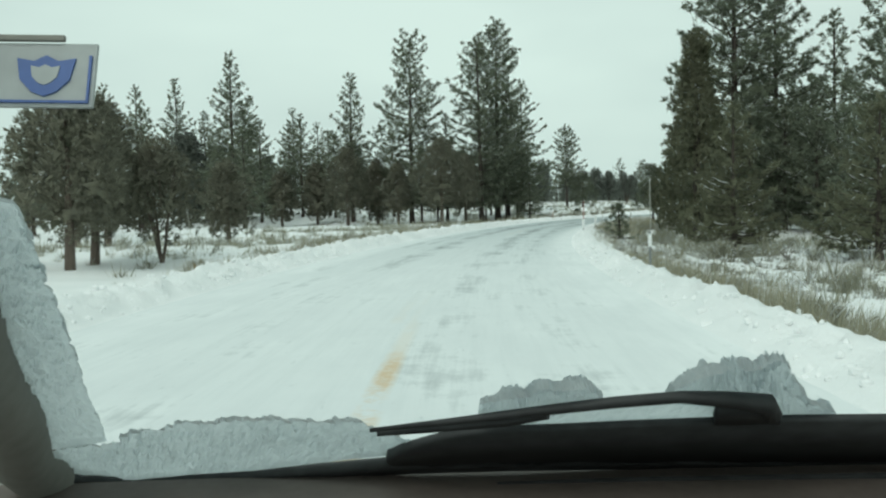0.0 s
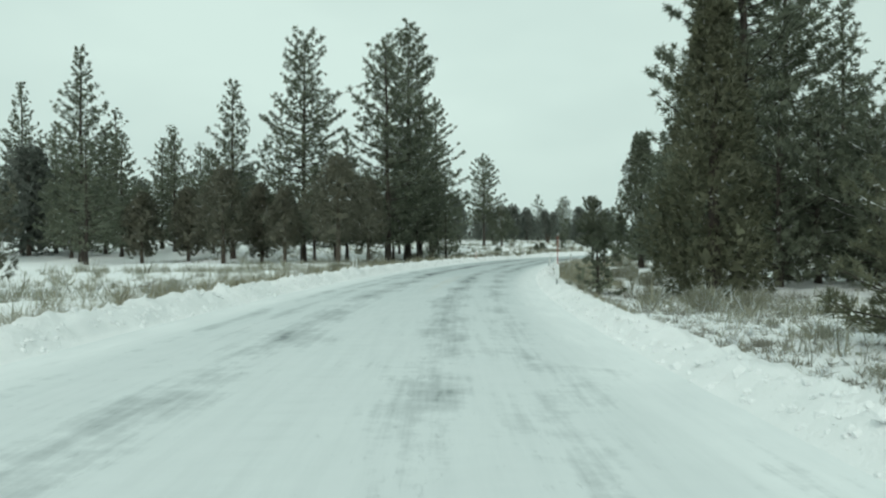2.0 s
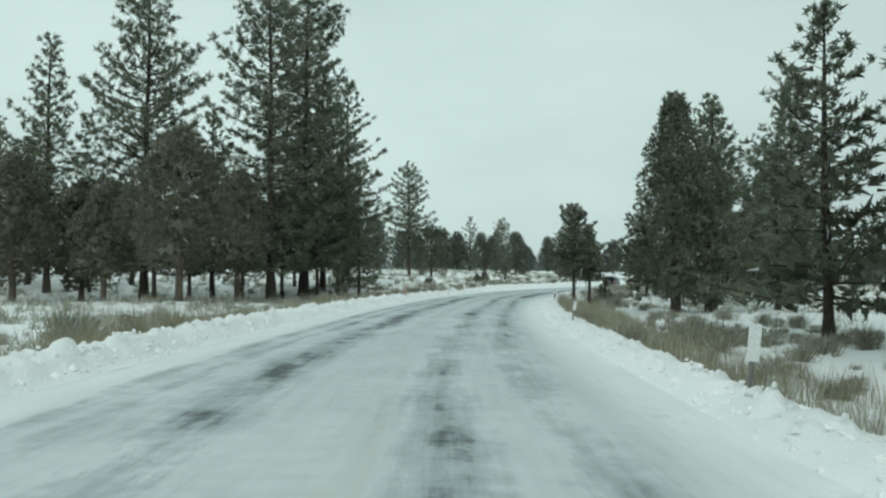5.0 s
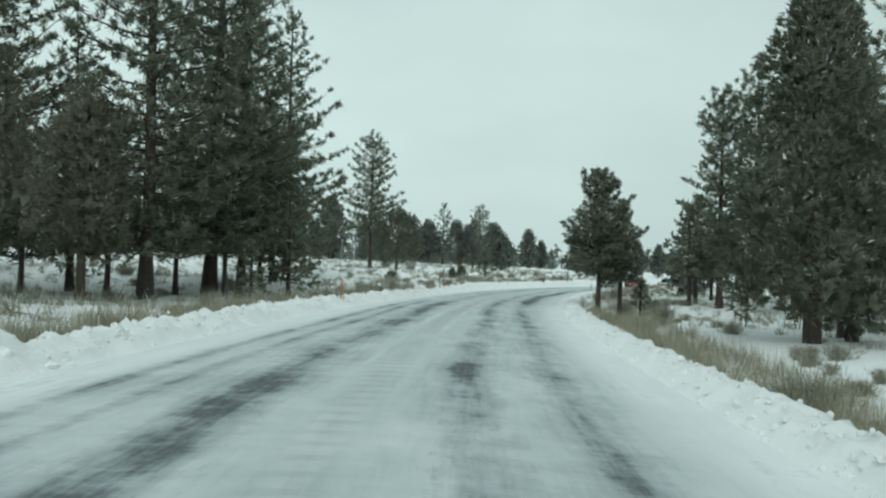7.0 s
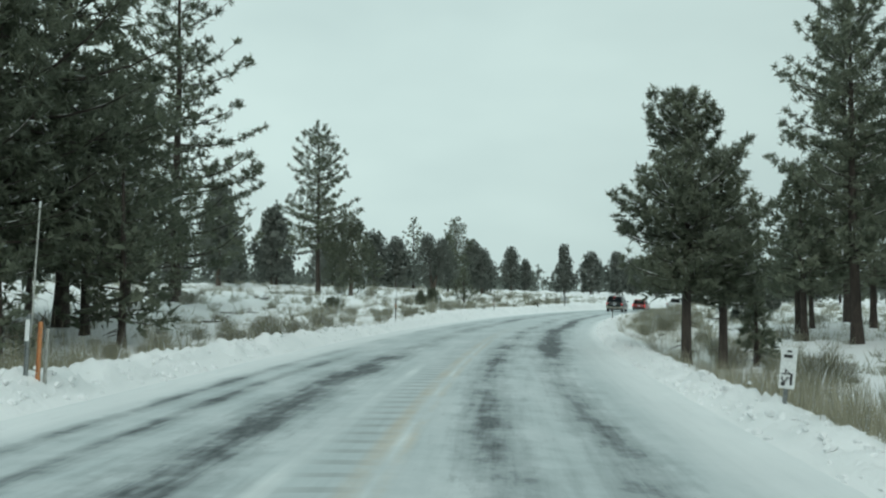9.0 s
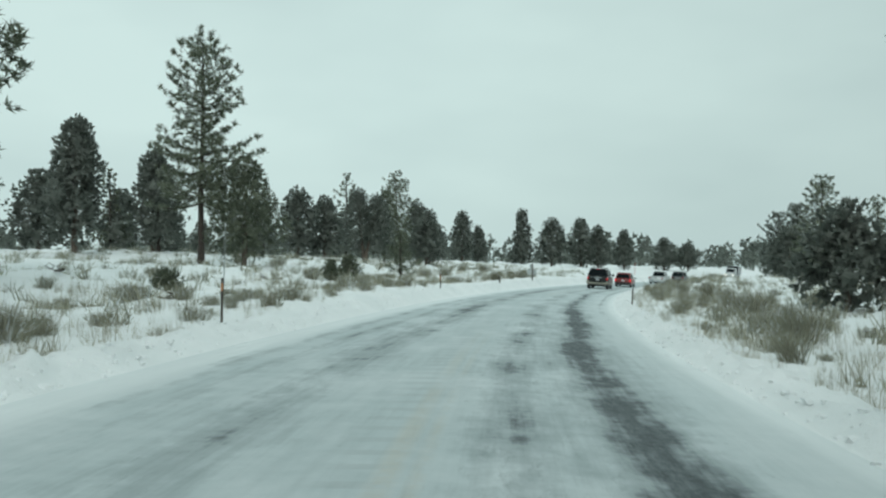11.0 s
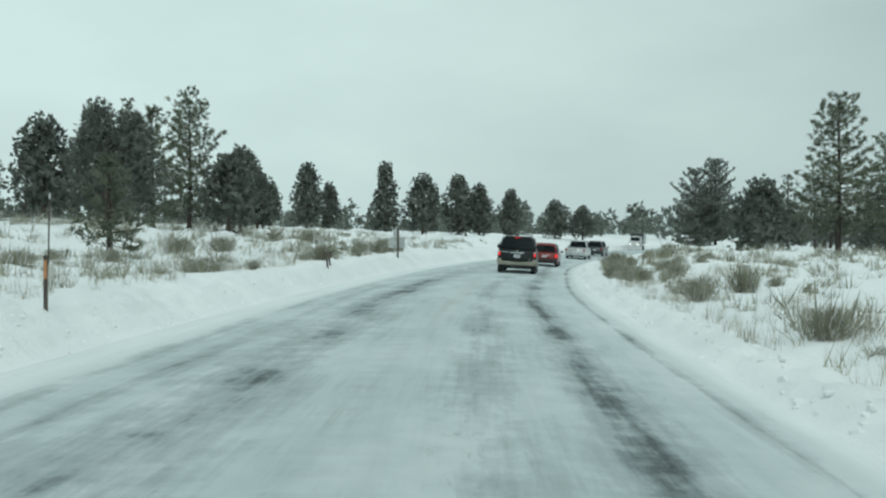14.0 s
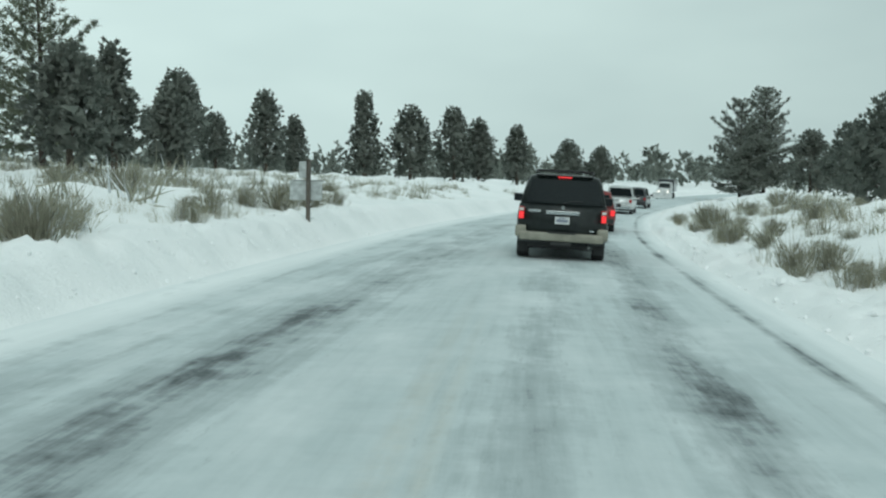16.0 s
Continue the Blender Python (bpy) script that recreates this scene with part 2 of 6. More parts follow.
def add_box(bm, centre, size, bevel=0.0, turn=None, taper=1.0):
    made = bmesh.ops.create_cube(bm, size=1.0)["verts"]
    for v in made:
        k = taper if v.co.z > 0 else 1.0
        v.co = Vector((v.co.x * size[0] * k, v.co.y * size[1] * k, v.co.z * size[2]))
    if bevel:
        edges = list({e for v in made for e in v.link_edges})
        out = bmesh.ops.bevel(bm, geom=edges, offset=bevel, segments=2, affect="EDGES", profile=0.6)
        made = list({v for f in out["faces"] for v in f.verts} | {v for v in made if v.is_valid})
    m = Matrix.Translation(centre) @ (turn.to_4x4() if turn is not None else Matrix())
    bmesh.ops.transform(bm, matrix=m, verts=made)
    return made


def box(centre, size, bevel=0.0, turn=None, taper=1.0):
    bm = bmesh.new()
    add_box(bm, centre, size, bevel, turn, taper)
    return bm


def add_tube(bm, points, radii, sides=8, caps=True):
    rings = []
    pts = [Vector(p) for p in points]
    for i, (p, r) in enumerate(zip(pts, radii)):
        d = (pts[min(i + 1, len(pts) - 1)] - pts[max(i - 1, 0)]).normalized()
        a = d.cross(Vector((0.37, 0.91, 0.19))).normalized()
        b = d.cross(a)
        rings.append([bm.verts.new(p + (a * math.cos(k * math.tau / sides) + b * math.sin(k * math.tau / sides)) * r) for k in range(sides)])
    for u, w in zip(rings, rings[1:]):
        for k in range(sides):
            bm.faces.new((u[k], u[(k + 1) % sides], w[(k + 1) % sides], w[k]))
    if caps:
        bm.faces.new(rings[0][::-1])
        bm.faces.new(rings[-1])


def tube(points, radii, sides=8):
    bm = bmesh.new()
    add_tube(bm, points, radii if isinstance(radii, (list, tuple)) else [radii] * len(points), sides)
    return bm


def empty(name, m):
    ob = new(name)
    ob.matrix_basis = m
    return ob


# ---------------------------------------------------------------- plan of the road and the land
SCALE = 1.13  # metres in one unit of the plan
S_STEP = 0.5
S_ALL = np.arange(-100.0, 500.01, S_STEP)


def road_heading(s):
    """Degrees clockwise from +y: the road bends gently to the right."""
    s = s / SCALE
    k = np.clip(s, 0.0, 165.0)
    bend = 0.0141 + 0.2163039 * k - 8.226628e-4 * k**2 + 3.242335e-6 * k**3
    return bend + 0.17 * np.clip(s - 165.0, 0.0, 40.0) + 0.24 * np.clip(s - 205.0, 0.0, 45.0) + 0.03 * np.maximum(s - 250.0, 0.0)


_h = np.radians(road_heading(S_ALL))
_x, _y = np.cumsum(np.sin(_h)) * S_STEP, np.cumsum(np.cos(_h)) * S_STEP
_i0 = int(round(100.0 / S_STEP))
CX, CY = _x - _x[_i0] - 1.0, _y - _y[_i0]
CH = _h


def on_road(s, d):
    """World x, y at s metres along the road and d metres to the left of its middle."""
    i = np.interp(s, S_ALL, np.arange(len(S_ALL)))
    x, y, h = np.interp(i, np.arange(len(S_ALL)), CX), np.interp(i, np.arange(len(S_ALL)), CY), np.interp(i, np.arange(len(S_ALL)), CH)
    return x - np.cos(h) * d, y + np.sin(h) * d


def road_coords(x, y):
    """s and d of world points."""
    x, y = np.atleast_1d(np.asarray(x, float)), np.atleast_1d(np.asarray(y, float))
    s, d = np.empty(len(x)), np.empty(len(x))
    for a in range(0, len(x), 4000):
        dx, dy = x[a:a + 4000, None] - CX[None, ::2], y[a:a + 4000, None] - CY[None, ::2]
        k = np.argmin(dx * dx + dy * dy, axis=1)
        r = np.arange(len(k))
        h = CH[::2][k]
        along = dx[r, k] * np.sin(h) + dy[r, k] * np.cos(h)
        s[a:a + 4000] = S_ALL[::2][k] + np.clip(along, -1, 1)
        side = -(dx[r, k] * np.cos(h) - dy[r, k] * np.sin(h))
        d[a:a + 4000] = np.sign(side) * np.sqrt(dx[r, k]**2 + dy[r, k]**2)
    return s, d


def ramp01(v, a, b):
    k = np.clip((v - a) / (b - a), 0, 1)
    return k * k * (3 - 2 * k)


def waves(x, y, seed=0):
    """Smooth uneven ground, about -1 to 1."""
    r = np.random.RandomState(seed + 5)
    z = np.zeros_like(x)
    for length, height in ((37.0, 0.45), (17.0, 0.3), (8.0, 0.2), (4.1, 0.12), (2.1, 0.07)):
        for _ in range(2):
            a, p = r.uniform(0, math.tau), r.uniform(0, math.tau)
            z = z + height * np.sin((x * math.cos(a) + y * math.sin(a)) * math.tau / length + p + 0.7 * np.sin((x * math.sin(a) - y * math.cos(a)) * math.tau / length / 1.7))
    return z * 0.6


LEFT_EDGE, RIGHT_EDGE = 5.1, -4.35


def land(x, y):
    """Height of the natural ground beside the road."""
    s, d = road_coords(x, y)
    s, d = s / SCALE, d / SCALE
    late = ramp01(s, 120, 165)
    left = (-0.60 + 0.25 * ramp01(d, 9, 18)) * (1 - late) + late * (0.58 + 0.15 * ramp01(d, 5, 10) + 0.85 * ramp01(d, 12, 22) + 1.1 * ramp01(d, 22, 45))
    left = left + 0.5 * ramp01(d, 40, 110) + 0.6 * ramp01(s, 187, 200) * ramp01(d, 5.0, 9.5)
    right = -0.85 + 0.75 * ramp01(s, 120, 160) + 0.5 * ramp01(-d, 30, 90)
    rise = 0.75 * ramp01(s, 180, 205) * ramp01(-d, 5.0, 10) * (1 - ramp01(-d, 18, 34))
    z = np.where(d > 0, left, right + rise)
    rough = ramp01(np.abs(d), 5.5, 12)
    z = z + waves(x, y) * (0.07 + 0.27 * rough)
    # drifts heaped over the low scrub of the open land
    heap = np.maximum(0, np.sin(x * 1.07 + 1.7 * np.sin(y * 0.41)) * np.sin(y * 1.21 + 1.4 * np.sin(x * 0.37))) ** 1.5
    z = z + 0.34 * heap * late * ramp01(np.abs(d), 7.5, 10.5) * (1 - ramp01(np.abs(d), 60, 90))
    far = ramp01(np.hypot(x - 60, y - 150), 260, 900)
    return z + far * (2.0 + 2.0 * np.sin(x * 0.011) * np.cos(y * 0.009))


def land_at(x, y):
    return float(land(np.array([x]), np.array([y]))[0])


def lumps(s, d, seed, size):
    """Clods of ploughed snow."""
    r = np.random.RandomState(seed)
    z = np.zeros_like(s)
    for k in range(7):
        a, p = r.uniform(0, math.tau), r.uniform(0, math.tau)
        f = math.tau / (size * r.uniform(0.6, 1.7))
        z = z + np.sin((s * math.cos(a) + d * math.sin(a)) * f + p) * np.cos((s * math.sin(a) - d * math.cos(a)) * f * 0.83 + p * 2)
    return z / 3.0


def strip_height(s, d):
    """Road, plough banks and the run-out to the land on both sides."""
    x, y = on_road(s, d)
    ground = land(x, y)
    base = -0.02 * np.abs(d) * 0.4 - 0.055 * ramp01(s, 10, 70) * np.clip(-d - 1.0, 0, 5)
    for d0, w in ((-2.4, 0.5), (-0.95, 0.5), (1.8, 0.55), (3.4, 0.45)):
        base = base - 0.018 * np.exp(-((d - d0) / w)**2)
    out = np.where(d > 0, d - LEFT_EDGE, RIGHT_EDGE - d)
    late = ramp01(s, 140, 180)
    bank = np.where(d > 0, 0.37 - 0.25 * late + 0.3 * ramp01(s, 204, 222), 0.25 - 0.10 * ramp01(s, 100, 122) + 0.06 * late) * np.exp(-((out - np.where(d > 0, 0.85, 0.7)) / 0.58)**2) * (1 + 0.28 * lumps(s, d, 3, 2.2))
    clod = ramp01(out, 0.05, 0.4) * (1 - ramp01(out, 1.5, 3.2)) * (0.10 * lumps(s, d, 11, 0.8) + 0.10 * np.abs(lumps(s, d, 17, 0.42)) + 0.05 * np.abs(lumps(s, d, 23, 0.25))) * (1 - 0.3 * late * (d > 0))
    k = ramp01(out, np.where(d > 0, 0.9 - 1.0 * late, 0.9), np.where(d > 0, 3.4 - 1.6 * late, 3.4))
    z = base * (1 - k) + (ground + 0.03) * k + bank * ramp01(out, -0.3, 0.3) + clod
    return z - 0.5 * ramp01(out, 5.6, 6.8)


def sheet(name, s_values, d_values, mat, label, category, smooth=True):
    ss, dd = np.meshgrid(s_values, d_values, indexing="ij")
    s, d = ss.ravel(), dd.ravel()
    x, y = on_road(s, d)
    z = strip_height(s, d)
    n, m = len(s_values), len(d_values)
    i = (np.arange(n - 1)[:, None] * m + np.arange(m - 1)[None]).ravel()
    faces = np.stack([i, i + m, i + m + 1, i + 1], 1)
    ob = mesh_object(name, np.stack([x, y, z], 1), faces, mat, smooth=smooth)
    return tagged(ob, label, category, kind="structure"), s, d


road_s = np.concatenate([np.arange(-60, 0, 2.0), np.arange(0, 244, 0.5), np.arange(244, 480, 2.0)])
road, rs, rd = sheet("road", road_s, np.linspace(RIGHT_EDGE, LEFT_EDGE, 96), ROAD,
                     "two-lane road of packed snow with worn grey wheel tracks", "road")


def stretch_of(s, *knots):
    return np.interp(s, [k[0] for k in knots], [k[1] for k in knots])


def track(d, middle, width):
    return np.exp(-((d - middle) / width)**2)


plan_s, plan_d = rs / SCALE, rd / SCALE
wander = 0.12 * np.sin(plan_s / 9.0) + 0.08 * np.sin(plan_s / 3.7 + 1)
wear = track(plan_d, -2.1 + wander, stretch_of(plan_s, (110, 0.40), (130, 0.55), (158, 0.50), (175, 0.38))) * stretch_of(plan_s, (0, 0.15), (30, 0.3), (70, 0.5), (90, 0.72), (105, 0.8), (124, 0.85), (130, 1.2), (158, 1.15), (172, 0.9), (205, 0.75), (260, 0.25))
wear = wear + track(plan_d, -0.85 + wander, 0.46) * stretch_of(plan_s, (0, 0.2), (40, 0.55), (70, 0.58), (92, 0.75), (110, 0.85), (125, 0.75), (146, 0.72), (160, 0.58), (200, 0.5), (260, 0.1))
wear = wear + track(plan_d, 1.66 + wander, stretch_of(plan_s, (130, 0.58), (165, 0.72))) * stretch_of(plan_s, (0, 0.12), (40, 0.45), (70, 0.72), (95, 0.95), (122, 1.0), (130, 0.4), (145, 0.75), (168, 0.82), (200, 0.72), (260, 0.3))
wear = wear + (track(plan_d, 2.8 + wander, 0.22) + track(plan_d, 3.45 + 0.5 * wander, 0.20)) * stretch_of(plan_s, (0, 0.05), (40, 0.35), (70, 0.5), (90, 0.75), (118, 0.9), (130, 0.2), (145, 0.55), (185, 0.5), (260, 0.1))
wear = wear * stretch_of(plan_s, (0, 0.7), (28, 0.9), (42, 1.15), (80, 1.08), (100, 1.0))
wear = wear + 0.8 * track(plan_d, -3.25 + 0.4 * wander, 0.10) * stretch_of(plan_s, (150, 0.0), (172, 1.0), (230, 1.0))
attr = road.data.attributes.new("wear", "FLOAT", "POINT")
attr.data.foreach_set("value", (wear * 0.95).astype(np.float32))
line = np.where(plan_s < 12, np.abs(plan_d + 0.2) < 0.09, (np.abs(plan_d - 0.08) < 0.11) | (np.abs(plan_d + 0.16) < 0.08))
attr = road.data.attributes.new("yellow", "FLOAT", "POINT")
attr.data.foreach_set("value", (line * stretch_of(plan_s, (0, 0.6), (6, 1.0), (9.0, 1.0), (9.8, 0.25), (17, 0.0), (50, 0.0), (60, 0.3), (70, 0.0), (104, 0.0), (112, 0.4), (130, 0.25), (150, 0.0), (176, 0.0), (184, 0.25), (196, 0.0))).astype(np.float32))
rumble = track(plan_d, 0.3, 0.24) * stretch_of(plan_s, (0, 0.0), (70, 0.15), (100, 0.6), (118, 1.0), (128, 0.4), (145, 0.25), (190, 0.1))
attr = road.data.attributes.new("rumble", "FLOAT", "POINT")
attr.data.foreach_set("value", rumble.astype(np.float32))
ridge = np.maximum(track(plan_d, 0.70, 0.09), track(plan_d, -0.07, 0.08)) * stretch_of(plan_s, (84, 0.0), (98, 0.35), (112, 0.75), (124, 0.6), (132, 0.0))
attr = road.data.attributes.new("ridge", "FLOAT", "POINT")
attr.data.foreach_set("value", ridge.astype(np.float32))
attr = road.data.attributes.new("grey", "FLOAT", "POINT")
attr.data.foreach_set("value", (stretch_of(plan_s, (0, 0.12), (20, 0.15), (42, 0.5), (75, 0.85), (110, 0.92), (150, 0.9)) * (1 - (0.9 - 0.6 * ramp01(plan_s, 115, 140)) * ramp01(-plan_d, 2.5, 3.4)) * (1 - ramp01(-plan_d + 0.25 * wander, 3.35, 3.8)) * (1 - 0.85 * ramp01(plan_d, 3.2, 4.1))).astype(np.float32))
uv = road.data.uv_layers.new(name="UVMap")
corner = np.empty(len(road.data.loops), dtype=np.int32)
road.data.loops.foreach_get("vertex_index", corner)
uv.data.foreach_set("uv", np.stack([rs[corner], rd[corner]], 1).astype(np.float32).ravel())

bank_s = np.concatenate([np.arange(-60, 0, 2.0), np.arange(0, 244, 0.19), np.arange(244, 480, 2.0)])
bank_d = np.concatenate([np.arange(0, 2.6, 0.11), np.arange(2.6, 3.0, 0.2), np.arange(3.0, 7.01, 0.5)])
sheet("snow_bank_left", bank_s, LEFT_EDGE - 0.02 + bank_d, SNOW_DIRTY, "ploughed clumpy snow bank along the road edge", "snow bank")
sheet("snow_bank_right", bank_s, RIGHT_EDGE + 0.02 - bank_d[::-1], SNOW_DIRTY, "ploughed clumpy snow bank along the road edge", "snow bank")


def ground_sheet():
    def steps(centre, near, far):
        fine = np.arange(-near, near + 0.1, 1.5)
        coarse = near + np.cumsum(1.5 * 1.13 ** np.arange(1, 60))
        coarse = coarse[coarse < far]
        return centre + np.concatenate([-coarse[::-1], fine, coarse])
    gx, gy = steps(45.0, 110.0, 3500.0), steps(150.0, 170.0, 3500.0)
    xx, yy = np.meshgrid(gx, gy, indexing="ij")
    x, y = xx.ravel(), yy.ravel()
    s, d = road_coords(x, y)
    out = np.where(d > 0, d - LEFT_EDGE, RIGHT_EDGE - d)
    z = land(x, y) - 0.9 * (1 - ramp01(out, 3.2, 4.6))
    n, m = len(gx), len(gy)
    i = (np.arange(n - 1)[:, None] * m + np.arange(m - 1)[None]).ravel()
    ob = mesh_object("ground", np.stack([x, y, z], 1), np.stack([i, i + m, i + m + 1, i + 1], 1), SNOW, smooth=True)
    tagged(ob, "uneven snow-covered open ground beside the road", "ground", kind="structure")


ground_sheet()


def snow_clods():
    """Loose lumps thrown up by the plough, one joined mesh."""
    rng = np.random.RandomState(8)
    bm = bmesh.new()
    bmesh.ops.create_icosphere(bm, subdivisions=1, radius=1.0)
    base = np.array([v.co[:] for v in bm.verts])
    tri = np.array([[v.index for v in f.verts] for f in bm.faces])
    bm.free()
    count = 5600
    s = np.where(np.arange(count) % 3 > 0, rng.uniform(2, 240, count), rng.uniform(20, 140, count))
    out = np.abs(rng.normal(0.55, 0.38, count))
    d = np.where(rng.uniform(0, 1, count) < 0.5, LEFT_EDGE + out, RIGHT_EDGE - out)
    x, y = on_road(s, d)
    r = rng.uniform(0.02, 0.06, count) * np.where(rng.uniform(0, 1, count) < 0.08, 1.6, 1.0) * np.where((s > 160) & (d > 0), 0.75, 1.0)
    z = strip_height(s, d) + r * 0.15
    a = rng.uniform(0, math.tau, count)[:, None]
    shape = base[None] * (1 + rng.normal(0, 0.2, (count, len(base), 1))) * rng.uniform((0.8, 0.8, 0.7), (1.3, 1.3, 1.1), (count, 1, 3)) * r[:, None, None]
    vs = np.stack([x[:, None] + shape[..., 0] * np.cos(a) - shape[..., 1] * np.sin(a), y[:, None] + shape[..., 0] * np.sin(a) + shape[..., 1] * np.cos(a), z[:, None] + shape[..., 2]], 2)
    fs = tri[None] + np.arange(count)[:, None, None] * len(base)
    ob = mesh_object("snow_clods", vs.reshape(-1, 3), fs.reshape(-1, 3), SNOW_DIRTY)
    tagged(ob, "loose lumps of ploughed snow along the banks", "snow", kind="stuff")


snow_clods()


# ---------------------------------------------------------------- trees
def unit(a):
    return a / (np.linalg.norm(a, axis=-1, keepdims=True) + 1e-9)


def sprays(rng, centres, aims, size, count, width, spread=0.8, out=None, soft=0.6):
    """Small pointed sprays of needles, count of them round each centre, shaded as one soft mass that faces out."""
    n = len(centres)
    c = np.repeat(centres, count, axis=0)
    a = np.repeat(aims, count, axis=0)
    face = unit(np.repeat(aims if out is None else out, count, axis=0))
    dirs = unit(a + rng.normal(0, spread, (n * count, 3)))
    side = unit(np.cross(dirs, rng.normal(0, 1, (n * count, 3))))
    length = np.repeat(size, count)[:, None] * rng.uniform(0.6, 1.25, (n * count, 1))
    root = c + rng.normal(0, 0.18, (n * count, 3)) * length
    w = length * width * rng.uniform(0.7, 1.3, (n * count, 1))
    v = np.stack([root - side * w, root + dirs * length, root + side * w], 1)
    plane = unit(np.cross(v[:, 1] - v[:, 0], v[:, 2] - v[:, 0]))
    # each spray turns its front outwards
    away = np.sum(plane * face, axis=1) < 0
    v = np.where(away[:, None, None], v[:, ::-1], v)
    plane = np.where(away[:, None], -plane, plane)
    normal = unit(face * soft + plane * (1 - soft) + dirs * 0.15)
    return v.reshape(-1, 3), np.repeat(normal, 3, axis=0)


def leaf_mesh(name, sets, mat):
    """One mesh of loose sprays with their soft shading."""
    v = np.concatenate([s[0] for s in sets]).astype(np.float32)
    n = np.concatenate([s[1] for s in sets]).astype(np.float32)
    me = bpy.data.meshes.new(name)
    me.vertices.add(len(v))
    me.vertices.foreach_set("co", v.ravel())
    me.loops.add(len(v))
    me.loops.foreach_set("vertex_index", np.arange(len(v), dtype=np.int32))
    me.polygons.add(len(v) // 3)
    me.polygons.foreach_set("loop_start", np.arange(0, len(v), 3, dtype=np.int32))
    me.update()
    me.attributes.new("custom_normal", "FLOAT_VECTOR", "POINT").data.foreach_set("vector", n.ravel())
    me.update()
    me.materials.append(mat)
    return me


def leaves(name, sets, mat, parent=None):
    ob = new(name, leaf_mesh(name, sets, mat))
    if parent is not None:
        ob.parent = parent
    return ob


class Wood:
    """Collects tapering limbs as one mesh."""

    def __init__(self):
        self.v, self.f, self.n = [], [], 0

    def limb(self, pts, radii, sides):
        pts = np.asarray(pts, float)
        ring = np.linspace(0, math.tau, sides, endpoint=False)
        tan = np.gradient(pts, axis=0)
        tan /= np.linalg.norm(tan, axis=1)[:, None] + 1e-9
        a = np.cross(tan, [0.31, 0.87, 0.38])
        a /= np.linalg.norm(a, axis=1)[:, None] + 1e-9
        b = np.cross(tan, a)
        v = pts[:, None] + (np.cos(ring)[None, :, None] * a[:, None] + np.sin(ring)[None, :, None] * b[:, None]) * np.asarray(radii)[:, None, None]
        i = np.arange(len(pts) - 1)[:, None] * sides + np.arange(sides)[None]
        j = np.arange(len(pts) - 1)[:, None] * sides + (np.arange(sides)[None] + 1) % sides
        self.f.append(np.stack([i, j, j + sides, i + sides], 2).reshape(-1, 4) + self.n)
        self.v.append(v.reshape(-1, 3))
        self.n += len(pts) * sides

    def mesh(self, name, mat, parent):
        return mesh_object(name, np.concatenate(self.v), np.concatenate(self.f), mat, parent, smooth=True)


def crown_radius(style, k):
    """Relative reach of the limbs at the height k (0 crown base, 1 tip)."""
    if style == "spire":
        return 0.07 + 1.05 * (1 - k) ** 0.95 * min(1, 0.78 + 1.4 * k)
    if style == "open":
        return 0.12 + 0.98 * (1 - k) ** 0.68 * min(1, 0.66 + 1.1 * k)
    if style == "flame":
        return 0.06 + 0.98 * (1 - k) ** 0.72 * min(1, 0.74 + 1.3 * k)
    return math.sqrt(max(0.015, 1 - k ** 2.0)) * min(1, 0.66 + 1.5 * k)


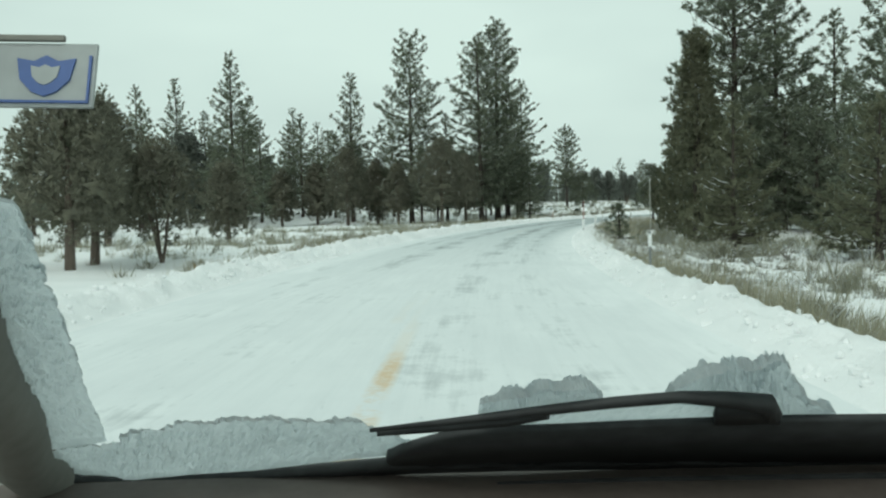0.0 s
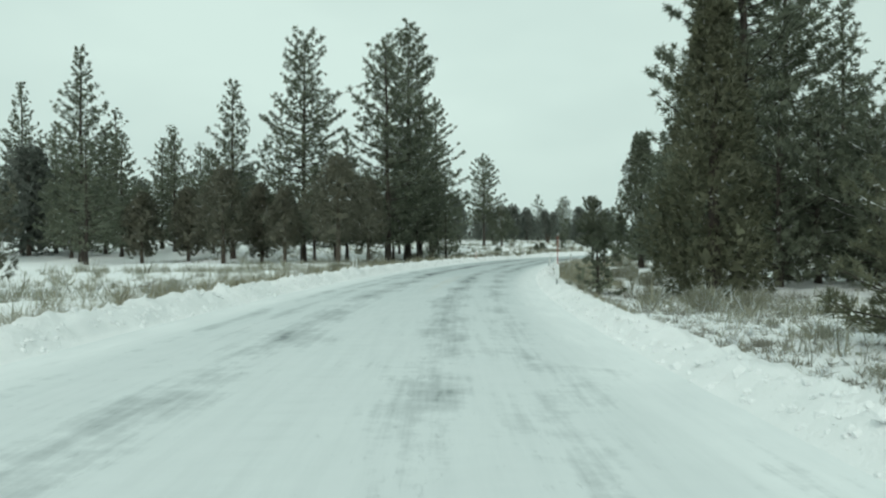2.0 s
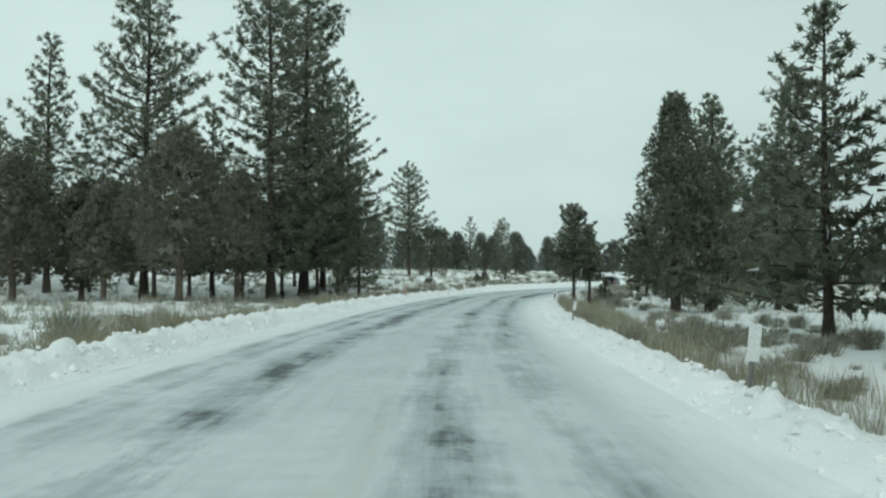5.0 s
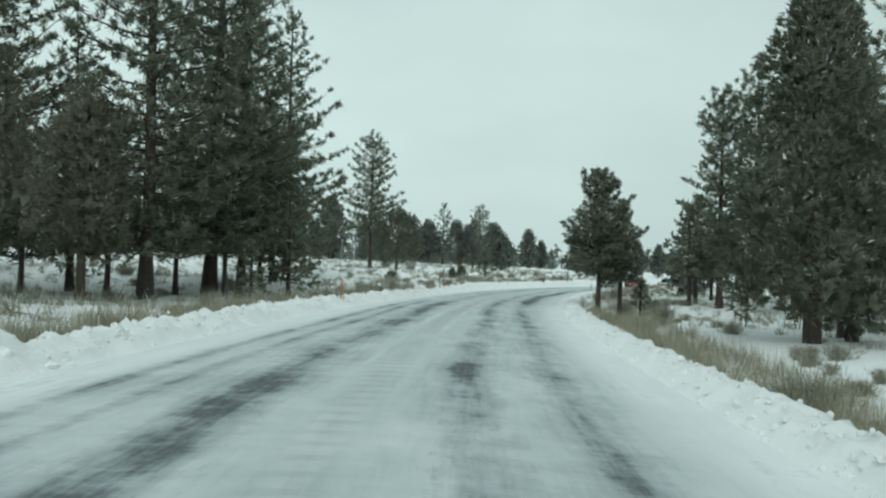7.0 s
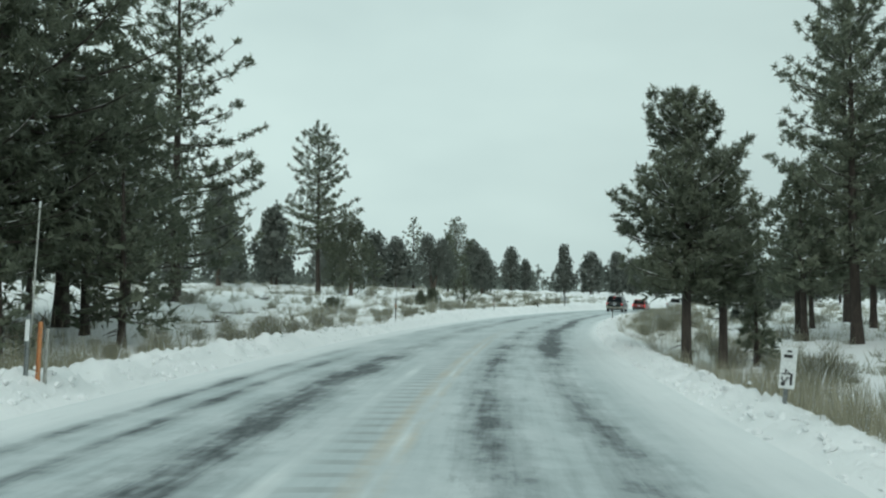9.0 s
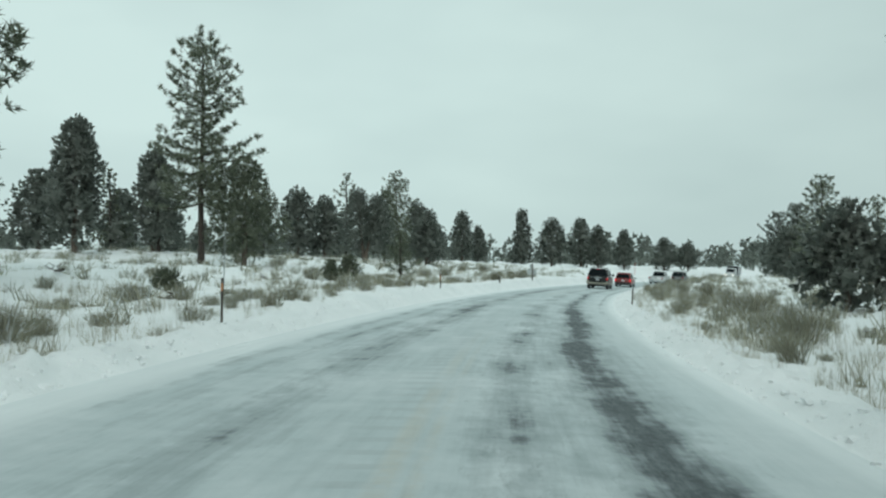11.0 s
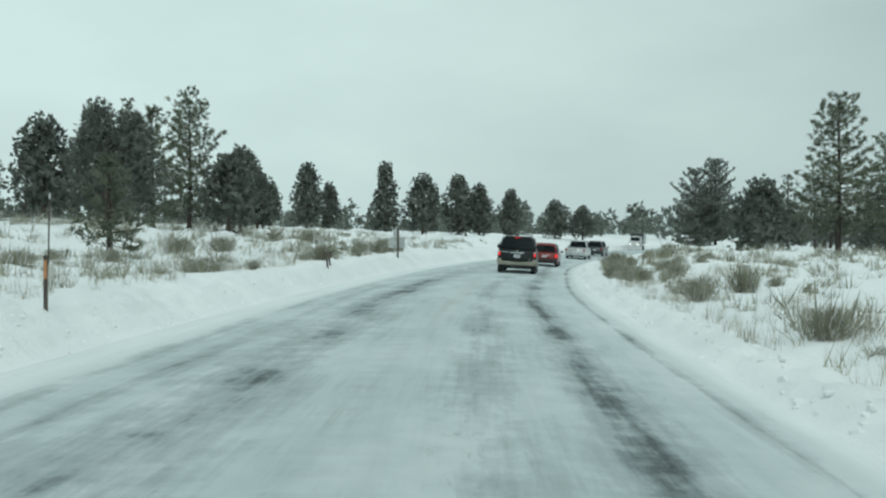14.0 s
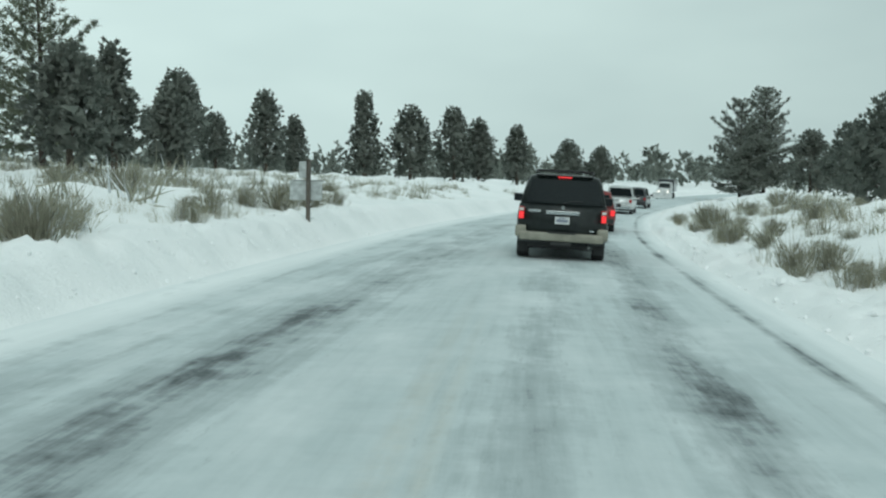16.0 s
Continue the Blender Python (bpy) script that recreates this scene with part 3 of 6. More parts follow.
def pine(x, y, height, reach, base=0.2, style="open", seed=0, detail=1.0, needles=None, lean=(0, 0), label="tall green pine with dusted snow standing in snow", thick=1.0, category="pine tree", tuft=0.0):
    rng = np.random.RandomState(seed + 100)
    x, y, height, reach = x * SCALE, y * SCALE, height * SCALE, reach * SCALE
    z = land_at(x, y) - 0.06
    thing = empty("pine_tree", pose(x, y, z))
    tagged(thing, label, category, "pines beside the road")
    wood = Wood()
    n = 12
    hs = np.linspace(0, height * 0.985, n)
    bend = np.stack([lean[0] * (hs / height) ** 1.5 + 0.04 * np.sin(hs * 0.5 + seed), lean[1] * (hs / height) ** 1.5 + 0.04 * np.cos(hs * 0.43 + seed), hs], 1)
    r0 = (0.0095 * height + 0.075) * thick
    radii = r0 * (1 - hs / height) ** 0.8 + 0.02
    radii[0] *= 1.35
    wood.limb(bend, radii, 9)

    def stem(h):
        return np.array([np.interp(h, hs, bend[:, 0]), np.interp(h, hs, bend[:, 1]), h])

    near = detail > 0.95
    reach *= 1.28 if style == "spire" else 1.12
    limbs = int((34 + 2.8 * height) * detail)
    centres, aims, outs, sizes = [], [], [], []
    mats, mat_aims, mat_outs, mat_sizes = [], [], [], []
    snow = Wood()
    size = tuft if tuft else 0.25 + 0.0065 * height
    gap = rng.uniform(0, 1, 24)
    for i in range(limbs):
        k = ((i + rng.uniform(0, 1)) / limbs) ** 1.12
        h = height * (base + (1 - base) * k)
        az = i * 2.39996 + rng.uniform(-0.5, 0.5)
        uneven = 0.72 + 0.5 * gap[int(k * 11.99)] if rng.uniform() > 0.12 else 1.25
        length = reach * crown_radius(style, k) * uneven * rng.uniform(0.72, 1.05)
        if style == "open" and rng.uniform() < 0.10:
            length *= 0.45
        up = -0.18 + 0.75 * k + rng.uniform(-0.12, 0.12)
        q = np.linspace(0, 1, 5)
        out = np.array([math.cos(az), math.sin(az), 0])
        p = stem(h)[None] + out[None] * (q * length)[:, None]
        p[:, 2] += length * (up * q + 0.28 * q**2.5)
        wood.limb(p if near else p[::2], (0.010 + 0.013 * length) * (1 - 0.8 * (q if near else q[::2])), 4 if near else 3)
        across = np.array([-out[1], out[0], 0])

        def along_limb(q, wide, rise):
            c = stem(h)[None] + out[None] * (q * length)[:, None]
            c[:, 2] += length * (up * q + 0.28 * q**2.5)
            c += across[None] * (rng.uniform(-1, 1, len(q)) * length * wide * (0.35 + 0.6 * (1 - np.abs(q - 0.55))))[:, None]
            c[:, 2] += rng.normal(rise, 0.08, len(q))
            return c

        m = max(3, int(length * 4.2 * detail / (size / 0.4)))
        q = np.append(rng.uniform(0.08, 1.0, m - 1) ** 0.6, 1.0)
        c = along_limb(q, 0.34, 0.08)
        c[-1] = stem(h) + out * length + np.array([0, 0, length * (up + 0.28) + 0.05])
        centres.append(c)
        aims.append(np.repeat((out * 0.25 + np.array([0, 0, 0.45]))[None], m, 0))
        outs.append(np.repeat((out * 0.6 + np.array([0, 0, 0.6]))[None], m, 0) + across[None] * rng.uniform(-0.4, 0.4, (m, 1)))
        sizes.append(size * 0.92 * rng.uniform(0.8, 1.2, m))
        # flat mats of twigs behind the tufts
        m = max(2, int(length * 2.4 * detail))
        q = rng.uniform(0.05, 0.78, m)
        mats.append(along_limb(q, 0.22, -0.03))
        mat_aims.append(np.repeat((out * 1.0 + np.array([0, 0, 0.1]))[None], m, 0))
        mat_outs.append(np.repeat((out * 0.5 + np.array([0, 0, 0.6]))[None], m, 0))
        mat_sizes.append(np.full(m, min(0.5, 0.22 + 0.08 * length) if near else min(0.8, 0.28 + 0.15 * length)))
        if near and i % 3 == 0 and length > 0.9:
            q = np.linspace(rng.uniform(0.15, 0.4), rng.uniform(0.6, 0.9), 4)
            p = stem(h)[None] + out[None] * (q * length)[:, None]
            p[:, 2] += length * (up * q + 0.28 * q**2.5) + 0.035
            snow.limb(p, np.array([0.012, 0.026, 0.024, 0.008]), 4)
    # leader
    top = stem(height * 0.97)[None] + rng.normal(0, 0.10, (7, 3)) - np.array([0, 0, 1.0])[None] * rng.uniform(0, height * 0.05, (7, 1))
    centres.append(top)
    aims.append(np.repeat([[0, 0, 1.2]], 7, 0))
    outs.append(np.repeat([[0, 0, 1.0]], 7, 0) + rng.normal(0, 0.3, (7, 3)))
    sizes.append(np.full(7, size * 0.9))
    # dead lower branches
    for i in range(int(7 * detail)):
        h = height * rng.uniform(0.06, base + 0.08)
        az = rng.uniform(0, math.tau)
        q = np.linspace(0, 1, 4)
        length = reach * rng.uniform(0.15, 0.4)
        p = stem(h)[None] + np.array([math.cos(az), math.sin(az), 0])[None] * (q * length)[:, None]
        p[:, 2] -= length * 0.25 * q**1.5
        wood.limb(p, 0.028 * (1 - 0.8 * q), 4)
    wood.mesh("trunk", BARK_PINE, thing)
    if snow.v:
        tagged(snow.mesh("limb_snow", SNOW, thing), "white snow lying along the limbs", kind="stuff")
    count, width = (20, 0.100) if tuft else (20, 0.100) if detail > 1.05 else (18, 0.115) if near else (15, 0.155) if detail > 0.6 else (10, 0.26)
    tufts = sprays(rng, np.concatenate(centres), np.concatenate(aims), np.concatenate(sizes), count, width, 1.0, np.concatenate(outs), 0.55)
    twigs = sprays(rng, np.concatenate(mats), np.concatenate(mat_aims), np.concatenate(mat_sizes), 3 if near else 2, 0.10 if near else 0.20, 0.5, np.concatenate(mat_outs), 0.8)
    leaves("crown", [tufts, twigs], needles or PINE, thing)
    return thing


def juniper(x, y, height, reach, base=0.16, seed=0, detail=1.0, tops=1, stems=1, needles=None, label="dense rounded brown-green juniper standing in snow", squeeze=1.0, lobe=0.27, category="juniper tree", bark=None):
    """A dense crown of many rounded lobes of foliage on one or more stems."""
    rng = np.random.RandomState(seed + 900)
    x, y, height, reach = x * SCALE, y * SCALE, height * SCALE, reach * SCALE
    if needles is FAR_HAZED:
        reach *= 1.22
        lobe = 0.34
    z = land_at(x, y) - 0.06
    thing = empty(category.replace(" ", "_"), pose(x, y, z))
    tagged(thing, label, category, {"juniper tree": "junipers beside the road", "pine tree": "pines beside the road"}.get(category, "evergreen shrubs"))
    wood = Wood()
    peaks = []
    for k in range(tops):
        a = rng.uniform(0, math.tau) if tops > 1 else 0
        off = reach * 0.38 if tops > 1 else 0.0
        peaks.append((math.cos(a + k * math.pi) * off, math.sin(a + k * math.pi) * off, height * (1 if k == 0 else rng.uniform(0.86, 0.97)), reach * (0.78 if tops > 1 else 1)))
    q = np.linspace(0, 1, 6)
    for k in range(max(stems, tops)):
        px, py, ph, pr = peaks[k % len(peaks)]
        dx, dy = rng.normal(0, reach * 0.18, 2) if stems > 1 else (0, 0)
        pts = np.stack([(px + dx) * q + rng.normal(0, 0.03, 6), (py + dy) * q + rng.normal(0, 0.03, 6), ph * 0.9 * q], 1)
        wood.limb(pts, (0.02 * height + 0.08) / math.sqrt(max(stems, 1)) * (1 - 0.85 * q), 8)
    near = detail > 0.95
    style = "dome" if squeeze >= 1 else "flame"
    centres, aims, fills = [], [], []
    for px, py, ph, pr in peaks:
        lobes = int(1.5 * 1.2 * ph * (1 - base) / (pr * lobe ** 2) * (0.9 if style == "dome" else 0.75)) + 6
        for i in range(lobes):
            k = min(0.985, ((i + rng.uniform(0, 1)) / lobes) ** (0.95 if style == "dome" else 1.15))
            az = i * 2.39996 + rng.uniform(-0.4, 0.4)
            bulge = 1 + 0.16 * math.sin(az * 2 + seed) + 0.13 * math.sin(az * 3 + 9 * k + seed * 2) + rng.uniform(-0.16, 0.08)
            wide = pr * crown_radius(style, k) * bulge
            r = min(pr * lobe * rng.uniform(0.75, 1.25), 0.25 * pr + 0.5 * wide)
            off = max(0.0, wide - r) * (rng.uniform(0.75, 1.0) if i % 4 else rng.uniform(0.0, 0.6))
            middle = np.array((px + math.cos(az) * off, py + math.sin(az) * off, ph * (base + (1 - base) * k) - 0.6 * r * k + 0.3 * r))
            outward = np.array((math.cos(az), math.sin(az), 0.25 + 0.6 * k))
            number = int((26 if near else 17) * (r / 0.75) ** 1.6 * (1.5 if near else 1.0) * min(1.3, detail + 0.25)) + 8
            d = unit(rng.normal(0, 1, (number, 3)))
            d = d[d @ outward > -0.45]
            if len(d) == 0:
                continue
            centres.append(middle[None] + d * (r * rng.uniform(0.72, 1.0, (len(d), 1))) * np.array([[1, 1, 1.1]]))
            aims.append(d + outward[None] * 0.35 + np.array([[0, 0, 0.35]]))
            fills.append((middle, outward, r))
            if i % 4 == 0:
                p0 = np.array([px * 0.6, py * 0.6, middle[2] * 0.72])
                wood.limb([p0, (p0 + middle) / 2 + [0, 0, -0.1], middle], [0.05, 0.03, 0.012], 4)
    wood.mesh("trunk", bark or BARK_JUNIPER, thing)
    centres, aims = np.concatenate(centres), np.concatenate(aims)
    size = 0.18 + 0.005 * height if near else 0.24 + 0.008 * height
    outer = sprays(rng, centres, aims, np.full(len(centres), size), 9 if near else 6, 0.14 if near else 0.36, 0.6, aims + np.array([[0, 0, 0.25]]), 0.76 if near else 0.92)
    inner = sprays(rng, np.array([f[0] for f in fills]), np.array([f[1] for f in fills]) * 0.2, np.array([f[2] * (0.5 if near else 0.75) for f in fills]), 12, 0.34, 1.0, np.array([f[1] for f in fills]), 0.85)
    leaves("crown", [outer, inner], needles or JUNIPER, thing)
    return thing


# pines left of the road, first stretch
TALL = "tall dark-green pine with snow-dusted limbs in snowy woodland"
pine(-31.2, 134.4, 26.0, 4.6, 0.12, "spire", 1, label=TALL)
pine(-14.0, 141.0, 23.2, 4.4, 0.14, "spire", 2, label=TALL)
pine(-4.4, 131.0, 27.4, 5.8, 0.09, "open", 3, 1.15, label=TALL, lean=(0.3, 0))
pine(5.6, 125.6, 26.0, 5.2, 0.09, "open", 4, 1.1, label=TALL, lean=(-0.3, 0), thick=1.1)
pine(8.5, 135.4, 29.6, 6.0, 0.09, "open", 5, 1.3, label=TALL, lean=(0.3, 0), thick=1.15)
pine(10.4, 139.5, 21.0, 4.4, 0.11, "spire", 6, 0.9, label=TALL)
pine(14.2, 156.0, 22.5, 4.6, 0.09, "spire", 7, 1.0, label=TALL)
pine(0.8, 132.5, 15.5, 3.6, 0.14, "spire", 8, 0.9)
pine(-2.8, 124.0, 10.5, 2.4, 0.3, "spire", 9, 0.8)
pine(-47.3, 161.0, 25.5, 4.5, 0.14, "spire", 10, 0.8, label=TALL)
pine(-38.0, 178.0, 23.0, 4.5, 0.15, "spire", 11, 0.7, label=TALL)
pine(-31.0, 189.0, 21.0, 4.4, 0.15, "spire", 12, 0.7, label=TALL)
pine(-26.0, 190.0, 18.0, 4.0, 0.15, "spire", 13, 0.7)
pine(-48.0, 142.0, 22.5, 4.5, 0.15, "spire", 14, 0.7, label=TALL)
pine(-49.0, 131.0, 21.0, 4.5, 0.15, "spire", 15, 0.7, label=TALL)
pine(-40.0, 120.0, 17.0, 4.2, 0.12, "spire", 16, 0.7)
pine(-26.0, 118.0, 13.0, 3.6, 0.12, "spire", 17, 0.7)
pine(-20.0, 160.0, 15.0, 3.8, 0.12, "spire", 18, 0.7)
pine(-8.0, 150.0, 14.0, 3.6, 0.12, "spire", 19, 0.7)
pine(-44.0, 96.0, 14.0, 4.2, 0.12, "spire", 20, 0.7)
pine(-34.0, 84.0, 12.0, 3.8, 0.12, "spire", 21, 0.7)
for n, (x, y, h, r) in enumerate(((-34.0, 156.0, 18.5, 4.4), (-30.0, 149.0, 17.0, 4.2), (-24.6, 158.0, 18.0, 4.4), (-37.0, 150.0, 16.0, 4.2), (-18.0, 151.0, 14.5, 3.8), (-41.5, 158.0, 19.0, 4.4), (-28.0, 166.0, 17.0, 4.3))):
    pine(x, y, h, r, 0.1, "spire", 180 + n, 0.8, label="full green pine in thin snowy woodland")
juniper(-19.5, 140.0, 9.0, 3.7, 0.14, 187, 0.9)
juniper(-24.0, 134.0, 8.2, 3.5, 0.14, 188, 0.9)
juniper(-9.5, 133.0, 9.4, 3.6, 0.14, 189, 0.9)
juniper(-14.4, 34.5, 7.2, 3.2, 0.22, 22)
juniper(-15.4, 39.5, 7.2, 3.0, 0.22, 23)
juniper(-12.6, 40.0, 5.2, 2.7, 0.26, 24, stems=4, label="multi-stemmed juniper with bare forked trunks in snow")
juniper(-14.4, 60.0, 5.4, 2.3, 0.14, 25)
juniper(-21.0, 56.0, 8.5, 3.4, 0.2, 26)
juniper(-27.0, 66.0, 9.5, 3.6, 0.2, 27)
juniper(-13.5, 128.0, 11.0, 3.9, 0.16, 28)
juniper(0.0, 112.5, 10.2, 4.6, 0.24, 29, 1.3, label="broad brown-tinged juniper with a stout bare trunk in snow")
juniper(3.2, 121.0, 9.0, 3.4, 0.2, 30)
juniper(-6.0, 122.0, 8.0, 3.0, 0.2, 31)
pine(13.2, 134.0, 7.0, 2.0, 0.14, "spire", 32, 0.8, label="young pine with low limbs at the wood's edge")
pine(10.8, 126.5, 3.2, 1.0, 0.12, "spire", 33, 0.6, label="small young pine at the wood's edge in snow")
LOW = "low dense pine under the taller trees in snow"
for n, (x, y, h, r) in enumerate(((9.4, 131.0, 8.5, 2.9), (11.6, 137.2, 9.5, 3.0), (6.6, 133.4, 9.0, 3.2), (3.4, 128.4, 9.0, 3.3), (12.6, 143.0, 10.5, 3.0), (-0.6, 127.0, 8.0, 3.0), (8.0, 146.0, 9.0, 3.4),
                                  (22.4, 64.8, 8.6, 3.2), (26.0, 67.6, 9.6, 3.5), (29.4, 70.2, 9.0, 3.5), (33.0, 74.4, 10.0, 3.6), (28.0, 58.6, 7.2, 3.0))):
    pine(x, y, h, r, 0.30 if n < 7 else 0.05, "open", 140 + n, 1.0, label=LOW)

# right of the road, first stretch
pine(12.6, 38.5, 6.4, 1.9, 0.08, "spire", 41, 1.3, PINE_OLIVE, tuft=0.2, label="young olive-green pine behind tall dry grass")
pine(16.2, 33.0, 6.0, 2.0, 0.08, "spire", 42, 1.3, PINE_OLIVE, tuft=0.2, label="young olive-green pine behind tall dry grass")
juniper(17.6, 61.5, 14.0, 4.0, 0.03, 43, 1.3, needles=PINE_OLIVE, squeeze=0.5, lobe=0.2, category="pine tree", bark=BARK_PINE, label="full olive-green pine with low drooping limbs beside the road")
pine(23.2, 70.5, 26.0, 5.6, 0.07, "open", 44, 1.25, label=TALL, thick=1.1)
pine(28.5, 76.0, 23.0, 4.8, 0.10, "spire", 45, 1.1, label=TALL)
pine(26.5, 63.0, 8.6, 3.6, 0.05, "open", 46, 1.1)
pine(33.5, 66.0, 18.0, 4.5, 0.10, "open", 47, 0.9)
pine(30.5, 57.0, 14.5, 3.6, 0.10, "open", 48, 1.1)
pine(23.5, 46.5, 11.5, 3.0, 0.08, "open", 49, 1.1)
pine(37.0, 84.0, 20.0, 4.6, 0.12, "spire", 50, 0.8, label=TALL)
pine(42.0, 72.0, 19.0, 4.6, 0.12, "spire", 51, 0.7, label=TALL)
pine(24.5, 84.0, 12.0, 3.4, 0.12, "spire", 52, 0.9)
pine(12.3, 62.0, 2.4, 1.0, 0.06, "spire", 53, 0.6, label="small bushy pine seedling on the verge", tuft=0.26)
juniper(28.4, 103.8, 12.4, 4.0, 0.09, 54, 1.3, needles=PINE, squeeze=0.5, lobe=0.2, bark=BARK_PINE, label="dense dark flame-shaped juniper with a stout trunk in snow")
juniper(31.6, 106.0, 9.8, 3.0, 0.09, 55, 1.1, needles=PINE, squeeze=0.5, lobe=0.22, bark=BARK_PINE, label="dense dark flame-shaped juniper with a stout trunk in snow")
pine(33.6, 109.0, 14.0, 3.4, 0.12, "spire", 56, 0.9)
pine(40.0, 112.0, 12.0, 3.4, 0.12, "spire", 57, 0.9)
pine(49.4, 124.8, 19.6, 4.6, 0.1, "open", 58, 1.0, label=TALL)
pine(40.4, 130.0, 14.0, 2.5, 0.22, "open", 59, 1.2)
pine(42.2, 124.6, 13.0, 3.4, 0.12, "open", 60, 0.9)
pine(53.6, 146.6, 20.8, 4.5, 0.14, "open", 61, 1.1, label=TALL)
pine(29.1, 123.0, 7.7, 2.0, 0.30, "open", 62, 1.9, label="bushy pine with a bare lower trunk on the verge", tuft=0.2)
pine(30.6, 123.6, 6.3, 1.2, 0.32, "open", 63, 1.6, label="bushy pine with a bare lower trunk on the verge", tuft=0.2)
pine(32.2, 124.4, 2.0, 0.7, 0.1, "spire", 64, 0.6, label="small young pine in snow", tuft=0.24)
pine(38.8, 131.0, 6.4, 1.5, 0.3, "spire", 65, 0.8)
pine(41.5, 135.0, 7.2, 1.6, 0.3, "spire", 66, 0.8)
pine(44.5, 138.0, 5.6, 1.4, 0.3, "spire", 67, 0.7)
pine(48.5, 138.5, 10.0, 2.6, 0.2, "spire", 68, 0.8)

# open land further on, left
pine(26.8, 191.0, 17.2, 3.9, 0.27, "open", 71, 1.1, label="lone tall open-crowned pine on a snowy rise")
juniper(29.6, 187.2, 7.6, 3.3, 0.13, 72, needles=PINE)
juniper(23.4, 208.0, 8.8, 2.7, 0.11, 73, 0.8, needles=FAR_HAZED)
juniper(17.2, 203.0, 10.8, 2.9, 0.11, 74, 0.8, needles=FAR_HAZED)
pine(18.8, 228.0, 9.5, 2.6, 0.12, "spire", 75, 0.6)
juniper(12.0, 224.0, 8.5, 3.0, 0.11, 76, 0.7, needles=FAR_HAZED)
juniper(41.0, 237.0, 8.2, 3.0, 0.11, 77, 0.7, needles=FAR_HAZED)
juniper(44.8, 239.0, 7.6, 3.0, 0.11, 78, 0.7, needles=FAR_HAZED)
juniper(43.2, 208.6, 7.2, 2.5, 0.17, 79, 1.0, tops=2, needles=FAR_HAZED, label="dense dark twin-topped juniper on a snowy slope")
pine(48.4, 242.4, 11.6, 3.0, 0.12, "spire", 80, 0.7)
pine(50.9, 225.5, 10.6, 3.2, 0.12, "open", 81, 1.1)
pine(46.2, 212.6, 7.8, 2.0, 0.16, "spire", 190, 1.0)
juniper(51.5, 215.0, 5.0, 2.0, 0.14, 192, 0.9, needles=FAR_HAZED)
juniper(54.0, 222.0, 6.4, 1.7, 0.16, 82, 0.8, needles=FAR_HAZED, squeeze=0.5)
juniper(59.0, 236.0, 5.4, 1.9, 0.11, 83, 0.7, needles=FAR_HAZED)
juniper(34.5, 229.0, 6.5, 2.8, 0.11, 84, 0.7, needles=FAR_HAZED)
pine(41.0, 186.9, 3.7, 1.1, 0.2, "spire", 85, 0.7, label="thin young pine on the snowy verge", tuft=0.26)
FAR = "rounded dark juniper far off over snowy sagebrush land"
juniper(64.5, 263.0, 9.0, 3.2, 0.22, 86, 0.6, needles=FAR_HAZED, label=FAR)
juniper(69.0, 268.0, 5.6, 2.2, 0.14, 87, 0.6, needles=FAR_HAZED, label=FAR)
juniper(75.1, 271.1, 8.6, 2.4, 0.09, 88, 0.6, needles=FAR_HAZED, label=FAR)
juniper(79.5, 275.0, 6.6, 1.7, 0.09, 89, 0.6, needles=FAR_HAZED, label=FAR)
juniper(88.5, 275.8, 10.2, 2.6, 0.07, 90, 0.6, needles=FAR_HAZED, label=FAR, squeeze=0.5)
juniper(94.2, 275.0, 8.6, 3.1, 0.09, 91, 0.7, needles=FAR_HAZED, label=FAR)
juniper(100.5, 275.6, 8.9, 2.8, 0.09, 92, 0.6, needles=FAR_HAZED, label=FAR)
juniper(104.3, 276.0, 7.8, 2.5, 0.09, 93, 0.6, needles=FAR_HAZED, label=FAR)
juniper(108.6, 273.6, 7.4, 2.1, 0.09, 94, 0.6, needles=FAR_HAZED, label=FAR)
juniper(125.0, 286.0, 6.2, 2.9, 0.09, 95, 0.6, needles=FAR_HAZED, label=FAR)
juniper(129.5, 284.0, 5.6, 2.3, 0.09, 96, 0.6, needles=FAR_HAZED, label=FAR)

for x, y, h, r, seed in ((33.6, 170.5, 1.2, 0.75, 201), (32.5, 169.8, 0.9, 0.6, 202), (24.0, 158.5, 0.7, 0.9, 203)):
    juniper(x, y, h, r, 0.02, seed, 1.0, needles=PINE, lobe=0.4, category="shrub", label="low dark green evergreen shrub half buried in snow")

# open land further on, right
pine(86.3, 195.0, 10.2, 3.3, 0.13, "open", 101, 1.1, label="ragged dark pine in open sagebrush land")
pine(99.0, 201.0, 9.2, 2.8, 0.1, "open", 102, 0.8)
juniper(50.8, 152.7, 4.2, 2.0, 0.07, 103, 0.8, needles=FAR_HAZED)
juniper(93.0, 208.0, 5.6, 2.8, 0.07, 104, 0.7, needles=FAR_HAZED)
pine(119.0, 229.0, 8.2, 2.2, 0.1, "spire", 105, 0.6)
juniper(112.0, 226.0, 5.2, 3.0, 0.07, 106, 0.7, needles=FAR_HAZED)
pine(131.1, 257.5, 11.6, 4.2, 0.06, "open", 107, 1.6, FAR_HAZED)
pine(135.5, 258.0, 13.0, 4.0, 0.08, "open", 108, 1.6, FAR_HAZED)
juniper(145.0, 259.0, 7.6, 3.6, 0.07, 109, 0.6, needles=FAR_HAZED)
pine(143.0, 246.0, 10.2, 2.4, 0.12, "open", 110, 0.7, FAR_HAZED)
pine(147.0, 246.5, 9.8, 2.2, 0.12, "open", 111, 0.7, FAR_HAZED)
